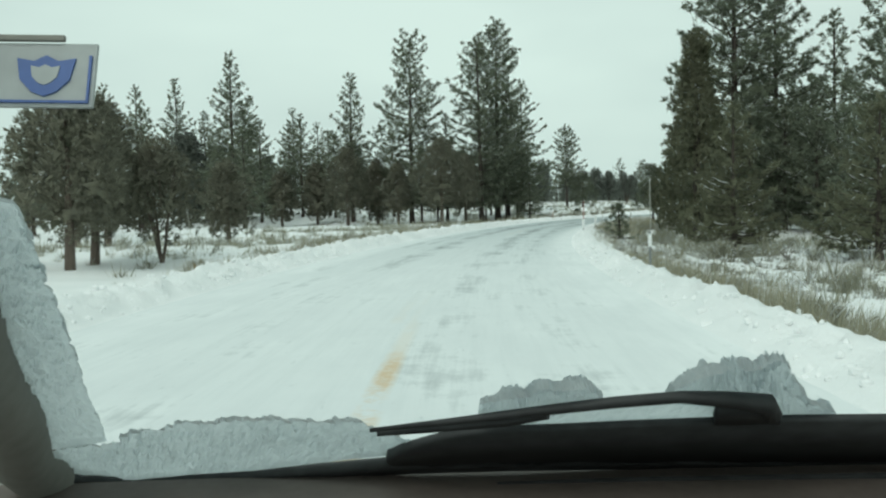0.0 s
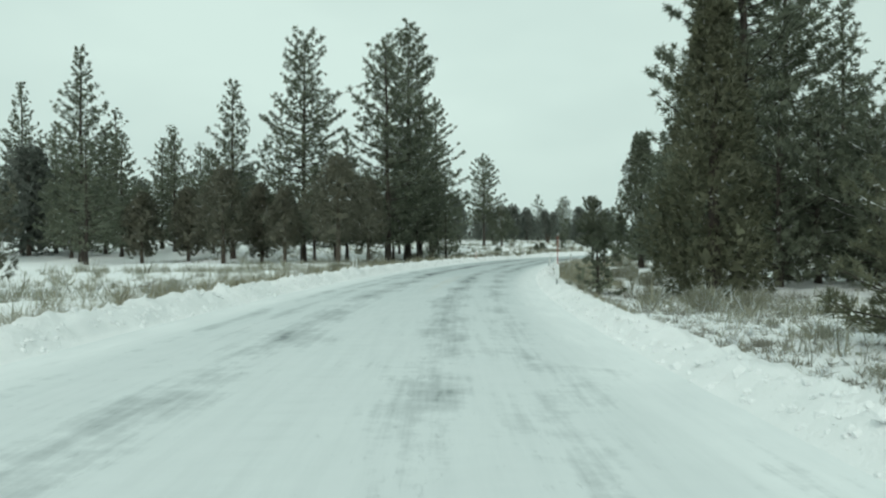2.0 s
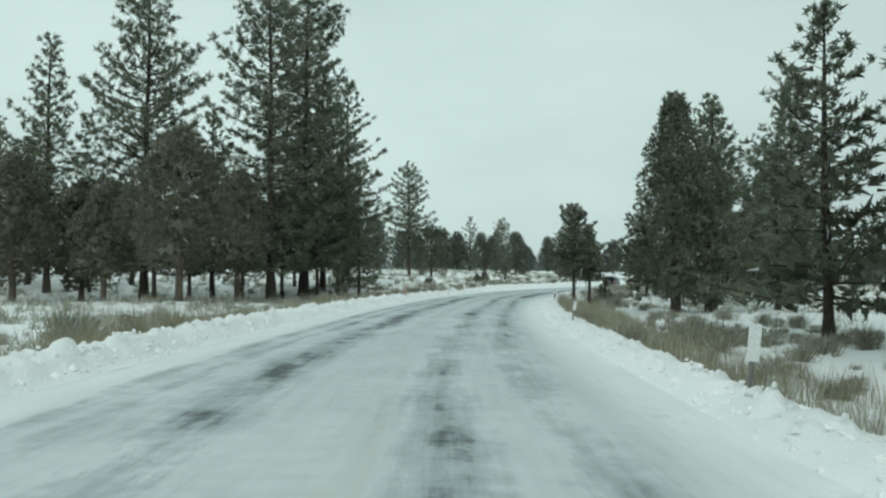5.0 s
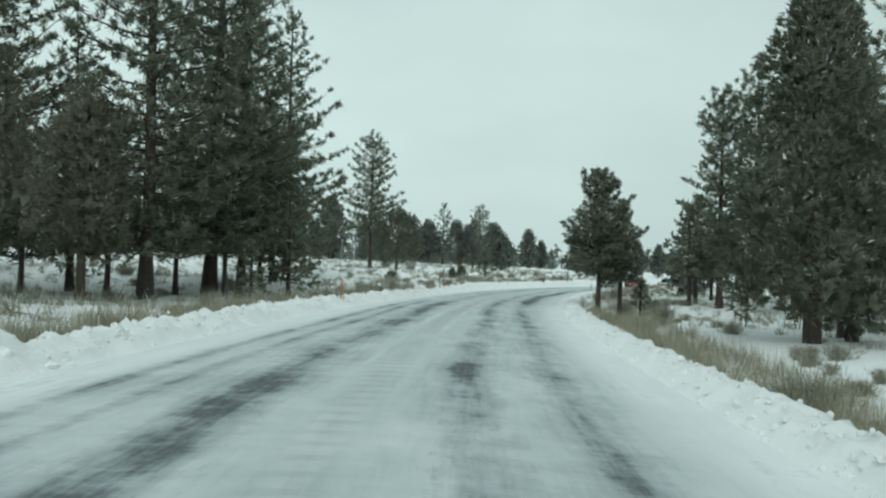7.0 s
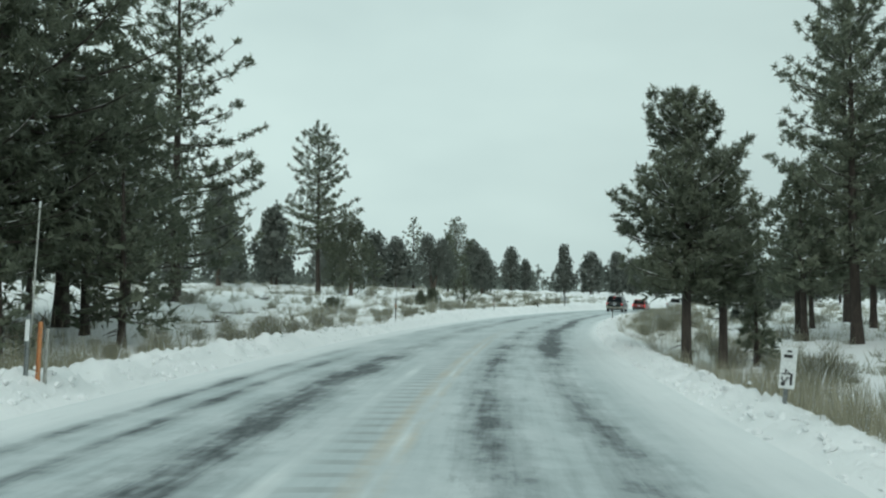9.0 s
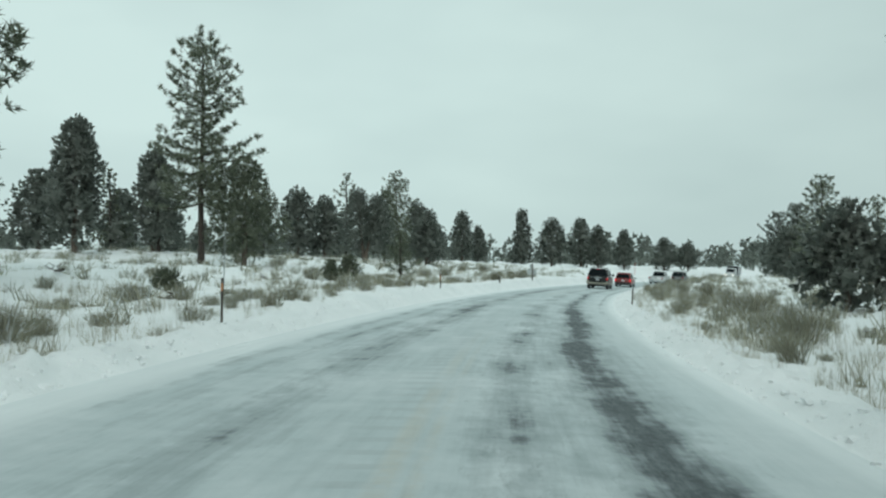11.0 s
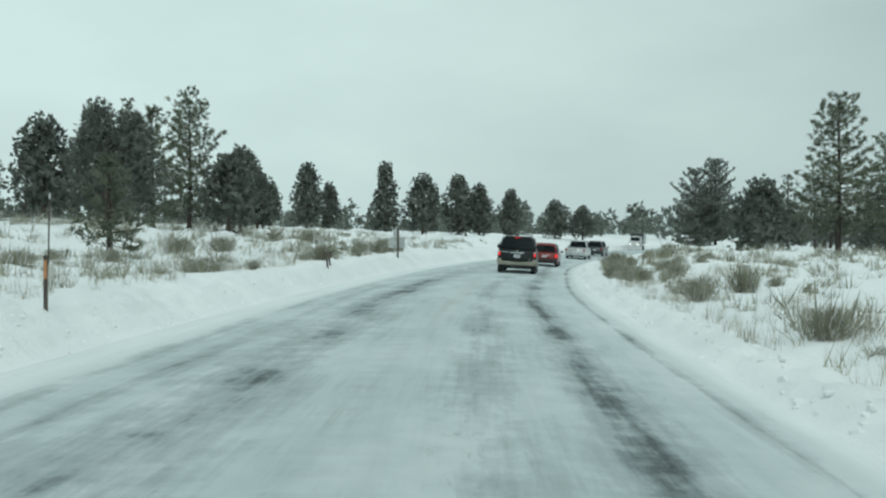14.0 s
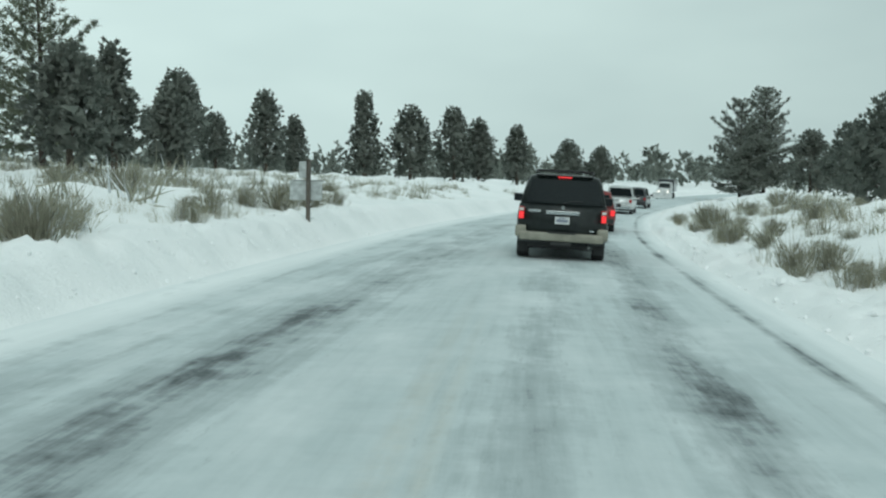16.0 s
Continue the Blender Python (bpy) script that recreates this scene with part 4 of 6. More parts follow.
juniper(152.0, 252.0, 6.0, 3.0, 0.07, 112, 0.6, needles=FAR_HAZED)
juniper(158.0, 244.0, 7.0, 3.6, 0.07, 113, 0.6, needles=FAR_HAZED)
juniper(136.0, 232.0, 5.0, 2.6, 0.07, 114, 0.6, needles=FAR_HAZED)
juniper(128.0, 224.0, 6.4, 3.2, 0.07, 115, 0.6, needles=FAR_HAZED)


# thin woods behind, on both sides
BEHIND = "mid-distance conifer among thin snowy woods"
rng = np.random.RandomState(19)
for n in range(54):
    if n < 14:
        x, y, h = rng.uniform(-75, -18), rng.uniform(150, 235), rng.uniform(13, 20)
    elif n < 28:
        x, y, h = rng.uniform(-30, 45), rng.uniform(236, 300), rng.uniform(7, 11)
    elif n < 36:
        x, y, h = rng.uniform(50, 95), rng.uniform(92, 135), rng.uniform(10, 17)
    elif n < 46:
        x, y, h = rng.uniform(150, 215), rng.uniform(215, 290), rng.uniform(6, 11)
    else:
        x, y, h = rng.uniform(-6, 34), rng.uniform(205, 250), rng.uniform(8, 12)
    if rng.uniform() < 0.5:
        pine(x, y, h, h * 0.22, 0.06, "spire", 400 + n, 0.55, FAR_HAZED, label=BEHIND)
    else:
        juniper(x, y, h * 0.8, h * 0.27, 0.05, 400 + n, 0.6, needles=FAR_HAZED, label=BEHIND)


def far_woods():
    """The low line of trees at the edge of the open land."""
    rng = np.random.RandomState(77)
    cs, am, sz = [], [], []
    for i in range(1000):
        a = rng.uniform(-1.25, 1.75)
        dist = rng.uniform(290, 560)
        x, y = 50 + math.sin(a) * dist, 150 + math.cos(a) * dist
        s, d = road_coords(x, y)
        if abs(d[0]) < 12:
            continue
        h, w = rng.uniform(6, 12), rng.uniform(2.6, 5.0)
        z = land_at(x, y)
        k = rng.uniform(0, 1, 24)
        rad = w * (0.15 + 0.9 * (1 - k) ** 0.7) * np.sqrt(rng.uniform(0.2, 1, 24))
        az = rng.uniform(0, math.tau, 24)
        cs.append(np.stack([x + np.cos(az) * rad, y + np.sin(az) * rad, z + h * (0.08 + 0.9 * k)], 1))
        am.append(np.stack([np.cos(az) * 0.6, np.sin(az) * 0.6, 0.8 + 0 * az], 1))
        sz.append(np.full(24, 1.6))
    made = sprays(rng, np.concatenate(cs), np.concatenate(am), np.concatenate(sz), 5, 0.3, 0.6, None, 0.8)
    tagged(leaves("far_woods", [made], FAR_HAZED), "low dark line of distant conifers", "woods", kind="stuff")


far_woods()


# ---------------------------------------------------------------- shrubs and grass
SAGE = needle_material("sagebrush_twigs", (0.20, 0.195, 0.145), (0.33, 0.32, 0.235), (0.46, 0.44, 0.33), 0.17)
GRASS = needle_material("dry_grass", (0.23, 0.215, 0.150), (0.36, 0.335, 0.235), (0.49, 0.45, 0.32), 0.03, 0.1)
SAGE_SNOWY = needle_material("snow_laden_twigs", (0.13, 0.12, 0.09), (0.22, 0.20, 0.15), (0.34, 0.31, 0.24), 0.5, 0.3)
DEAD_WOOD = rough_surface("dead_wood", (0.06, 0.05, 0.042), (0.20, 0.175, 0.15), 8.0, 0.95, 0.8, 0.03)


def bush_sets(seed, height, reach, stems):
    """Upright brushy twigs fanning out of one root, finer towards the tips."""
    rng = np.random.RandomState(seed + 300)
    root = rng.normal(0, reach * 0.26, (stems, 3))
    root[:, 2] = np.abs(root[:, 2]) * 0.1 - 0.05
    aim = np.stack([root[:, 0] / reach * 1.3 + 0.12, root[:, 1] / reach * 1.3, np.full(stems, 1.25)], 1)
    face = aim * 0.6 + np.array([[0, 0, 0.6]])
    long = sprays(rng, root, aim, np.full(stems, height * 0.95), 5, 0.014, 0.26, face, 0.8)
    root, aim = np.repeat(root, 4, axis=0), np.repeat(aim, 4, axis=0) + rng.normal(0, 0.22, (stems * 4, 3))
    tips = root + unit(aim) * (height * rng.uniform(0.2, 0.8, (stems * 4, 1)))
    fine = sprays(rng, tips, aim, np.full(stems * 4, height * 0.24), 4, 0.055, 0.30, aim * 0.5 + np.array([[0, 0, 0.7]]), 0.8)
    return [long, fine]


BUSH_SETS = [bush_sets(n, height, reach, stems) for n, (height, reach, stems) in enumerate(
    ((0.75, 0.55, 40), (0.95, 0.75, 52), (0.6, 0.7, 40), (0.85, 0.45, 32), (1.15, 0.95, 64), (0.5, 0.4, 26)))]
BUSHES = [leaf_mesh("sagebrush", sets, SAGE) for sets in BUSH_SETS]


def scatter_bushes():
    rng = np.random.RandomState(41)
    bands = ((44, 82, 106, -8, -17), (34, 60, 124, 7.5, 14), (26, 72, 98, -6.2, -14), (22, 26, 70, 6.5, 8.2), (40, 126, 200, 6.6, 13), (10, 126, 205, 13, 26), (20, 30, 122, 6.6, 11.0), (34, 126, 178, -5.2, -12),
             (18, 130, 205, -11, -26), (28, 180, 226, -5.2, -13), (30, 184, 226, -5.0, -8), (16, 60, 122, -5.2, -12), (12, 8, 60, -5.8, -12), (4, 206, 240, 7, 14), (8, 34, 62, -9, -15), (12, 60, 92, -7.5, -14), (30, 126, 205, 12, 30), (24, 130, 205, -12, -34), (24, 126, 178, -5.4, -9), (40, 128, 210, 5.9, 8.4))
    places = []
    for count, s0, s1, d0, d1 in bands:
        for _ in range(count):
            s, d = rng.uniform(s0, s1) * SCALE, rng.uniform(d0, d1) * SCALE
            x, y = on_road(s, d)
            k = rng.uniform(0.38, 0.92)
            z = max(land_at(x, y), float(strip_height(np.array([s]), np.array([d]))[0]) if abs(d) < 10.5 else -9)
            m = Matrix.LocRotScale((x, y, z - 0.04), Euler((rng.uniform(-0.15, 0.15), rng.uniform(-0.15, 0.15), rng.uniform(0, 6.28))), (k, k, k * rng.uniform(0.8, 1.15)))
            places.append((abs(d), rng.randint(0, 6), m))
    places.sort(key=lambda p: p[0])
    for _, kind, m in places[:270]:
        ob = new("sagebrush", BUSHES[kind])
        ob.matrix_basis = m
        tagged(ob, "grey-tan sagebrush bush poking out of the snow", "bush", "sagebrush along the road")
    far = []
    for _, kind, m in places[270:]:
        a = np.array(m)
        for v, n in BUSH_SETS[kind]:
            far.append((v @ a[:3, :3].T + a[:3, 3], unit(n @ a[:3, :3].T)))
    tagged(leaves("sagebrush_growth", far, SAGE), "grey-tan sagebrush scattered over the snowy land", "sagebrush", kind="stuff")


scatter_bushes()
for n, (x, y, k) in enumerate(((51.5, 197.5, 1.1), (50.2, 199.5, 1.2), (53.8, 199.2, 0.95), (57.2, 201.0, 1.0), (59.0, 203.5, 0.9), (48.0, 195.5, 0.9), (45.5, 190.0, 1.0), (38.0, 178.5, 1.0), (35.5, 176.0, 1.05), (33.0, 172.5, 0.9))):
    ob = new("sagebrush", BUSHES[(n * 2 + 1) % 6])
    ob.matrix_basis = Matrix.LocRotScale((x * SCALE, y * SCALE, land_at(x * SCALE, y * SCALE) - 0.04), Euler((0, 0, n * 1.3)), (k, k, k * 0.85))
    tagged(ob, "broad tan sagebrush bush poking out of snow", "bush", "sagebrush along the road")


def dry_grass():
    rng = np.random.RandomState(52)
    root, size = [], []
    bands = ((1400, 4, 26, -5.0, -7.8, 0.50), (260, 26, 64, -5.1, -6.4, 0.32), (2600, 66, 124, -4.95, -8.2, 0.55), (3200, 26, 80, 5.7, 8.6, 0.62), (4200, 74, 122, 5.7, 8.4, 0.66),
             (1300, 122, 186, -4.9, -9.5, 0.42), (420, 188, 228, -5.0, -10.5, 0.5), (500, 126, 204, 5.8, 8.0, 0.36), (900, 126, 200, 6.2, 15, 0.45), (800, 4, 128, -11, -24, 0.45), (700, 130, 200, -11, -36, 0.5), (160, 30, 66, -9, -17, 0.3))
    for count, s0, s1, d0, d1, h in bands:
        clumps = max(6, count // 11)
        s0, s1, d0, d1 = s0 * SCALE, s1 * SCALE, d0 * SCALE, d1 * SCALE
        cs, cd = rng.uniform(s0, s1, clumps), rng.uniform(d0, d1, clumps)
        pick = rng.randint(0, clumps, count)
        s = np.clip(cs[pick] + rng.normal(0, 0.7, count), s0, s1)
        d = cd[pick] + rng.normal(0, 0.45, count)
        d = np.clip(d, min(d0, d1), max(d0, d1))
        x, y = on_road(s, d)
        z = np.where(np.abs(d) < 10.5, strip_height(s, d), land(x, y))
        root.append(np.stack([x, y, z - 0.04], 1))
        size.append(h * rng.uniform(0.55, 1.25, count))
    root, size = np.concatenate(root), np.concatenate(size)
    aim = np.tile([[0.0, 0.0, 1.3]], (len(root), 1)) + rng.normal(0, 0.12, (len(root), 3))
    made = sprays(rng, root, aim, size, 13, 0.0105, 0.28, None, 0.85)
    tagged(leaves("dry_grass", [made], GRASS), "tall tan dry grass tufts standing out of snow", "grass", kind="stuff")


dry_grass()


def fallen_branch(s, d, length, turn, seed):
    rng = np.random.RandomState(seed)
    x, y = on_road(s * SCALE, d * SCALE)
    ob = None
    wood = Wood()
    q = np.linspace(0, 1, 6)
    pts = np.stack([(q - 0.5) * length, rng.normal(0, 0.05, 6), 0.06 + rng.normal(0, 0.03, 6)], 1)
    wood.limb(pts, 0.075 * (1 - 0.6 * q), 6)
    for _ in range(4):
        k = rng.uniform(0.15, 0.9)
        p = np.array([(k - 0.5) * length, 0, 0.07])
        wood.limb([p, p + [0.25, rng.uniform(-0.3, 0.3), 0.18], p + [0.45, rng.uniform(-0.5, 0.5), 0.34]], [0.03, 0.02, 0.008], 4)
    ob = wood.mesh("fallen_branch", DEAD_WOOD, None)
    ob.matrix_basis = pose(float(x), float(y), land_at(float(x), float(y)) - 0.02, 0, 0, turn)
    tagged(ob, "dark dead branch lying half buried in snow", "branch", "fallen branches")


for n, (s, d, length, turn) in enumerate(((148, 15, 2.2, 20), (154, 11, 1.6, 70), (160, 19, 2.6, 110), (141, 13, 1.8, 40), (171, 14, 1.4, 150), (182, 22, 2.0, 15),
                                          (108, 16, 2.4, 60), (64, 15, 2.0, 30), (196, -16, 2.2, 130), (200, -20, 2.8, 60), (160, -19, 1.8, 10), (36, -12, 1.5, 80))):
    fallen_branch(s, d, length, turn, n)


# ---------------------------------------------------------------- roadside markers
WHITE_PLATE = plain("white_marker_plate", (0.72, 0.74, 0.74), 0.45, 0, 0.05)
GREY_STEEL = plain("galvanised_steel", (0.28, 0.30, 0.30), 0.5, 0.6, 0.12)
RED_POLE = plain("red_snow_pole", (0.42, 0.07, 0.06), 0.5, 0, 0.10)
PALE_POLE = plain("pale_snow_pole", (0.42, 0.42, 0.39), 0.6, 0, 0.10)
ORANGE_POST = plain("faded_orange_post", (0.55, 0.24, 0.10), 0.65, 0, 0.12)
POST_WOOD = rough_surface("weathered_post", (0.05, 0.045, 0.04), (0.15, 0.13, 0.11), 14.0, 0.9, 0.7, 0.01, 0, (3, 3, 0.3))
STAKE_WOOD = rough_surface("tan_stake", (0.22, 0.17, 0.10), (0.42, 0.33, 0.2), 14.0, 0.9, 0.6, 0.01, 0, (3, 3, 0.3))
BLACK_INK = plain("black_print", (0.03, 0.03, 0.03), 0.6)
PANEL_BACK = plain("bare_sign_back", (0.46, 0.49, 0.49), 0.5, 0.3, 0.08, 8.0)


def channel_post(height, width=0.055):
    """A post of folded steel, open at the back."""
    bm = bmesh.new()
    add_box(bm, (0, 0.012, height / 2), (width, 0.006, height), 0.002)
    for side in (-1, 1):
        add_box(bm, (side * width / 2, 0, height / 2), (0.006, 0.03, height), 0.002)
    return bm


def marker(x, y, name, label, post_h, plate=None, pole=None, post_mat=None, pole_mat=None, lean=0.0, sink=0.25, turn=0.0, foot=None):
    x, y, post_h = x * SCALE, y * SCALE, post_h * SCALE
    s, d = road_coords(x, y)
    z = max(land_at(x, y), float(strip_height(s, d)[0]) if abs(d[0]) < 11 else -9.0)
    h = -math.degrees(float(np.interp(s[0], S_ALL, CH)))
    z = z if foot is None else foot
    thing = empty(name, pose(x, y, z, 0, lean, h + turn))
    tagged(thing, label, "road marker", "roadside markers")
    bm = channel_post(post_h + sink)
    bmesh.ops.translate(bm, vec=(0, 0, -sink), verts=bm.verts)
    part("post", bm, post_mat or GREY_STEEL, thing)
    if plate:
        low, tall, wide = (k * SCALE for k in plate)
        bm = box((0, -0.022, low + tall / 2), (wide, 0.008, tall), 0.003)
        part("plate", bm, WHITE_PLATE, thing, "white reflective plate")
    if pole:
        low, high, r = pole[0] * SCALE, pole[1] * SCALE, pole[2]
        part("pole", tube([(0.03, 0.03, low), (0.035, 0.03, (low + high) / 2), (0.05, 0.03, high)], [r, r, r * 0.8], 8), pole_mat or PALE_POLE, thing)
        part("tip", tube([(0.05, 0.03, high - 0.002), (0.052, 0.03, high + 0.09)], [r * 1.15, r], 8), WHITE_PLATE, thing)
    return thing


marker(4.8, 20.6, "snow_marker", "steel snow marker with white plate and thin pole", 0.85, (0.50, 0.30, 0.085), (0.55, 2.0, 0.011), lean=-1.0)
marker(8.6, 54.4, "snow_marker", "white marker plate with tall red snow pole", 0.75, (0.25, 0.54, 0.17), (0.6, 1.85, 0.016), GREY_STEEL, RED_POLE)
marker(11.4, 66.7, "delineator", "leaning white plate marker in roadside grass", 0.8, (0.35, 0.5, 0.17), None, lean=6)
marker(14.9, 83.5, "snow_marker", "white plate marker with a thin leaning pole", 0.75, (0.42, 0.3, 0.10), (0.6, 1.75, 0.010), lean=9)
marker(-7.6, 27.5, "snow_marker", "tan roadside stake with a thin leaning pole", 0.6, None, (0.4, 2.2, 0.010), STAKE_WOOD, lean=-8)
banded = marker(24.97, 143.17, "snow_marker", "grey wooden post with orange band and thin pole", 0.71, None, (0.5, 1.85, 0.011), POST_WOOD, GREY_STEEL, foot=0.58, sink=0.6)
part("band", box((0.0, -0.012, 0.56), (0.048, 0.008, 0.20), 0.002), ORANGE_POST, banded, "faded orange reflective band")
second = marker(38.2, 168.5, "snow_marker", "dark wooden post with orange band and thin snow pole", 0.42, None, (0.3, 1.22, 0.012), POST_WOOD, POST_WOOD, foot=0.92, sink=0.7)
part("band", box((0.0, -0.012, 0.25), (0.05, 0.008, 0.30), 0.002), ORANGE_POST, second, "faded orange reflective band")
flagged = marker(41.9, 154.7, "snow_marker", "weathered grey marker post with thin snow pole", 0.72, None, (0.5, 1.2, 0.010), DEAD_WOOD, GREY_STEEL, lean=2.5, foot=0.02, sink=0.4)
part("upper_pole", tube([(0.05, 0.03, 1.36), (0.06, 0.03, 2.0)], [0.009, 0.008], 8), RED_POLE, flagged, "red upper pole")
two = marker(1.22, 66.9, "delineator", "twin white roadside delineator posts", 0.62, (0.02, 0.58, 0.055), None)
part("plate", box((0.19, -0.022, 0.31), (0.055, 0.008, 0.58), 0.003), WHITE_PLATE, two)
bm = channel_post(0.85)
bmesh.ops.translate(bm, vec=(0.19, 0, -0.25), verts=bm.verts)
part("post", bm, GREY_STEEL, two)
cluster = marker(13.9, 113.2, "snow_marker", "steel and orange posts with a tall thin snow pole", 0.8, (0.45, 0.28, 0.06), (0.5, 2.2, 0.013), GREY_STEEL, PALE_POLE, 2)
bm = channel_post(1.05)
bmesh.ops.translate(bm, vec=(0.16, 0.05, -0.25), verts=bm.verts)
part("post", bm, ORANGE_POST, cluster, "faded orange post")
bm = channel_post(0.95, 0.04)
bmesh.ops.translate(bm, vec=(0.27, 0.05, -0.25), verts=bm.verts)
part("post", bm, PALE_POLE, cluster, "pale weathered post")

mile = marker(23.3, 110.6, "mile_marker", "white vertical mile marker on a steel post in snow", 0.85, (0.42, 0.53, 0.20), None, lean=6, foot=-0.24)
for low, tall, wide, off in ((0.885, 0.025, 0.06, 0.0), (0.815, 0.04, 0.11, -0.01), (0.47, 0.15, 0.03, 0.055), (0.455, 0.05, 0.05, -0.055)):
    part("print", box((off, -0.0275, (low + tall / 2) * SCALE), (wide * SCALE, 0.003, tall * SCALE), 0.0), BLACK_INK, mile, "black bar of print")
digits = bpy.data.curves.new("digits", "FONT")
digits.body, digits.size, digits.extrude, digits.align_x, digits.align_y = "45", 0.20, 0.0015, "CENTER", "CENTER"
lettering = new("lettering", digits)
drawn = bpy.data.meshes.new_from_object(lettering)
bpy.data.objects.remove(lettering)
drawn.transform(Matrix.Translation((-0.025, -0.0285, 0.66)) @ Matrix.Rotation(radians(90), 4, "X") @ Matrix.Rotation(radians(-90), 4, "Z"))
drawn.materials.clear()
drawn.materials.append(BLACK_INK)
lettering = new("lettering", drawn)
lettering.parent = mile
tagged(lettering, "black sideways digits")

for x, y, lean in ((48.2, 185.0, 12), (47.76, 184.0, 9)):
    x, y = x * SCALE, y * SCALE
    z = land_at(x, y)
    s, d = road_coords(x, y)
    z = max(z, float(strip_height(s, d)[0]))
    stake = part("stake", box((0, 0, 0.2), (0.07, 0.05, 0.75), 0.008), POST_WOOD, None)
    stake.matrix_basis = pose(x, y, z, 4, -lean, 10)
    tagged(stake, "short leaning dark wooden stake in snow", "stake", "wooden stakes")


def road_sign(x, y):
    s, d = road_coords(x, y)
    z = max(land_at(x, y), float(strip_height(s, d)[0]) if abs(d[0]) < 11 else -9.0)
    thing = empty("road_sign", pose(x, y, z, 0, 1, -30))
    tagged(thing, "road sign seen from behind on a dark wooden post", "road sign")
    part("post", box((0, 0, 0.68), (0.11, 0.11, 1.96), 0.012), POST_WOOD, thing)
    part("panel", box((-0.08, 0.075, 0.82), (0.9, 0.012, 0.56), 0.02), PANEL_BACK, thing, "bare grey back of a sign panel")
    part("panel", box((-0.13, 0.075, 1.38), (0.30, 0.012, 0.46), 0.02), PANEL_BACK, thing, "bare grey back of a small panel")
    part("brace", box((0, 0.064, 1.08), (0.86, 0.012, 0.03), 0.003), GREY_STEEL, thing)
    for h in (0.7, 1.0, 1.35):
        part("bolt", tube([(0, -0.05, h), (0, -0.064, h)], [0.013, 0.013], 6), GREY_STEEL, thing)


road_sign(55.5 * SCALE, 195.7 * SCALE)


def scrub():
    """Low twiggy growth, too thick to count, over the open land."""
    rng = np.random.RandomState(63)
    s = np.concatenate([rng.uniform(40, 124, 900), rng.uniform(122, 250, 1700), rng.uniform(122, 230, 1700), rng.uniform(10, 122, 400), rng.uniform(22, 66, 250)])
    d = np.concatenate([rng.uniform(7.5, 26, 900), rng.uniform(7, 46, 1700), -rng.uniform(6, 56, 1700), np.where(rng.uniform(0, 1, 400) < 0.5, rng.uniform(8, 40, 400), -rng.uniform(7, 40, 400)), -rng.uniform(7.5, 18, 250)])
    x, y = on_road(s * SCALE, d * SCALE)
    root = np.stack([x, y, land(x, y) - 0.04], 1)
    root = np.repeat(root, 5, axis=0) + rng.normal(0, 0.16, (len(root) * 5, 3)) * np.array([1, 1, 0.0])
    size = np.repeat(rng.uniform(0.2, 0.65, len(s)) * np.where(rng.uniform(0, 1, len(s)) < 0.15, 1.6, 1.0), 5)
    aim = np.tile([[0.0, 0.0, 1.0]], (len(root), 1))
    made = sprays(rng, root, aim, size, 7, 0.034, 0.5, None, 0.8)
    tagged(leaves("scrub", [made], SAGE), "low grey-green twiggy scrub over snowy land", "scrub", kind="stuff")
    s, d = rng.uniform(22, 66, 1700), -rng.uniform(5.9, 16, 1700)
    x, y = on_road(s * SCALE, d * SCALE)
    z = np.where(np.abs(d) * SCALE < 10.5, strip_height(s * SCALE, d * SCALE), land(x, y))
    root = np.repeat(np.stack([x, y, z - 0.03], 1), 5, axis=0) + rng.normal(0, 0.13, (len(s) * 5, 3)) * np.array([1, 1, 0.0])
    size = np.repeat(rng.uniform(0.10, 0.27, len(s)), 5)
    made = sprays(rng, root, np.tile([[0.0, 0.0, 0.7]], (len(root), 1)), size, 7, 0.07, 0.6, np.tile([[0.0, 0.0, 1.0]], (len(root), 1)), 0.7)
    tagged(leaves("brush", [made], SAGE_SNOWY), "low brown brush half hidden under fresh snow", "brush", kind="stuff")


scrub()


# ---------------------------------------------------------------- vehicles
TYRE = plain("tyre_rubber", (0.022, 0.022, 0.023), 0.85, 0, 0.15, 12.0)
RIM = plain("alloy_rim", (0.35, 0.36, 0.36), 0.4, 0.8, 0.10)
GLASS = plain("tinted_glass", (0.012, 0.016, 0.018), 0.08, 0, 0.05)
CHROME = plain("chrome_trim", (0.55, 0.57, 0.58), 0.16, 1.0, 0.04)
BLACK_TRIM = plain("black_plastic", (0.02, 0.021, 0.022), 0.6, 0, 0.1)
BLACK_PAINT = plain("black_green_paint", (0.006, 0.010, 0.010), 0.3, 0, 0.1, 6.0, 0.15)
BEIGE_PAINT = plain("pale_beige_paint", (0.25, 0.24, 0.195), 0.45, 0, 0.06, 5.0, 0.2)
RED_PAINT = plain("dark_red_paint", (0.20, 0.018, 0.016), 0.3, 0, 0.12, 6.0, 0.6)
SILVER_PAINT = plain("pale_silver_paint", (0.52, 0.54, 0.54), 0.35, 0.2, 0.08, 6.0, 0.5)
GREY_PAINT = plain("dark_grey_paint", (0.045, 0.05, 0.055), 0.3, 0, 0.12, 6.0, 0.6)
WHITE_PAINT = plain("white_truck_paint", (0.62, 0.64, 0.64), 0.4, 0, 0.08, 6.0, 0.3)
GLASS.node_tree.nodes["Principled BSDF"].inputs["Specular IOR Level"].default_value = 0.25
BLACK_PAINT.node_tree.nodes["Principled BSDF"].inputs["Specular IOR Level"].default_value = 0.35
TAIL_RED = glowing("tail_lamp_red", (0.75, 0.03, 0.035), 0.75)
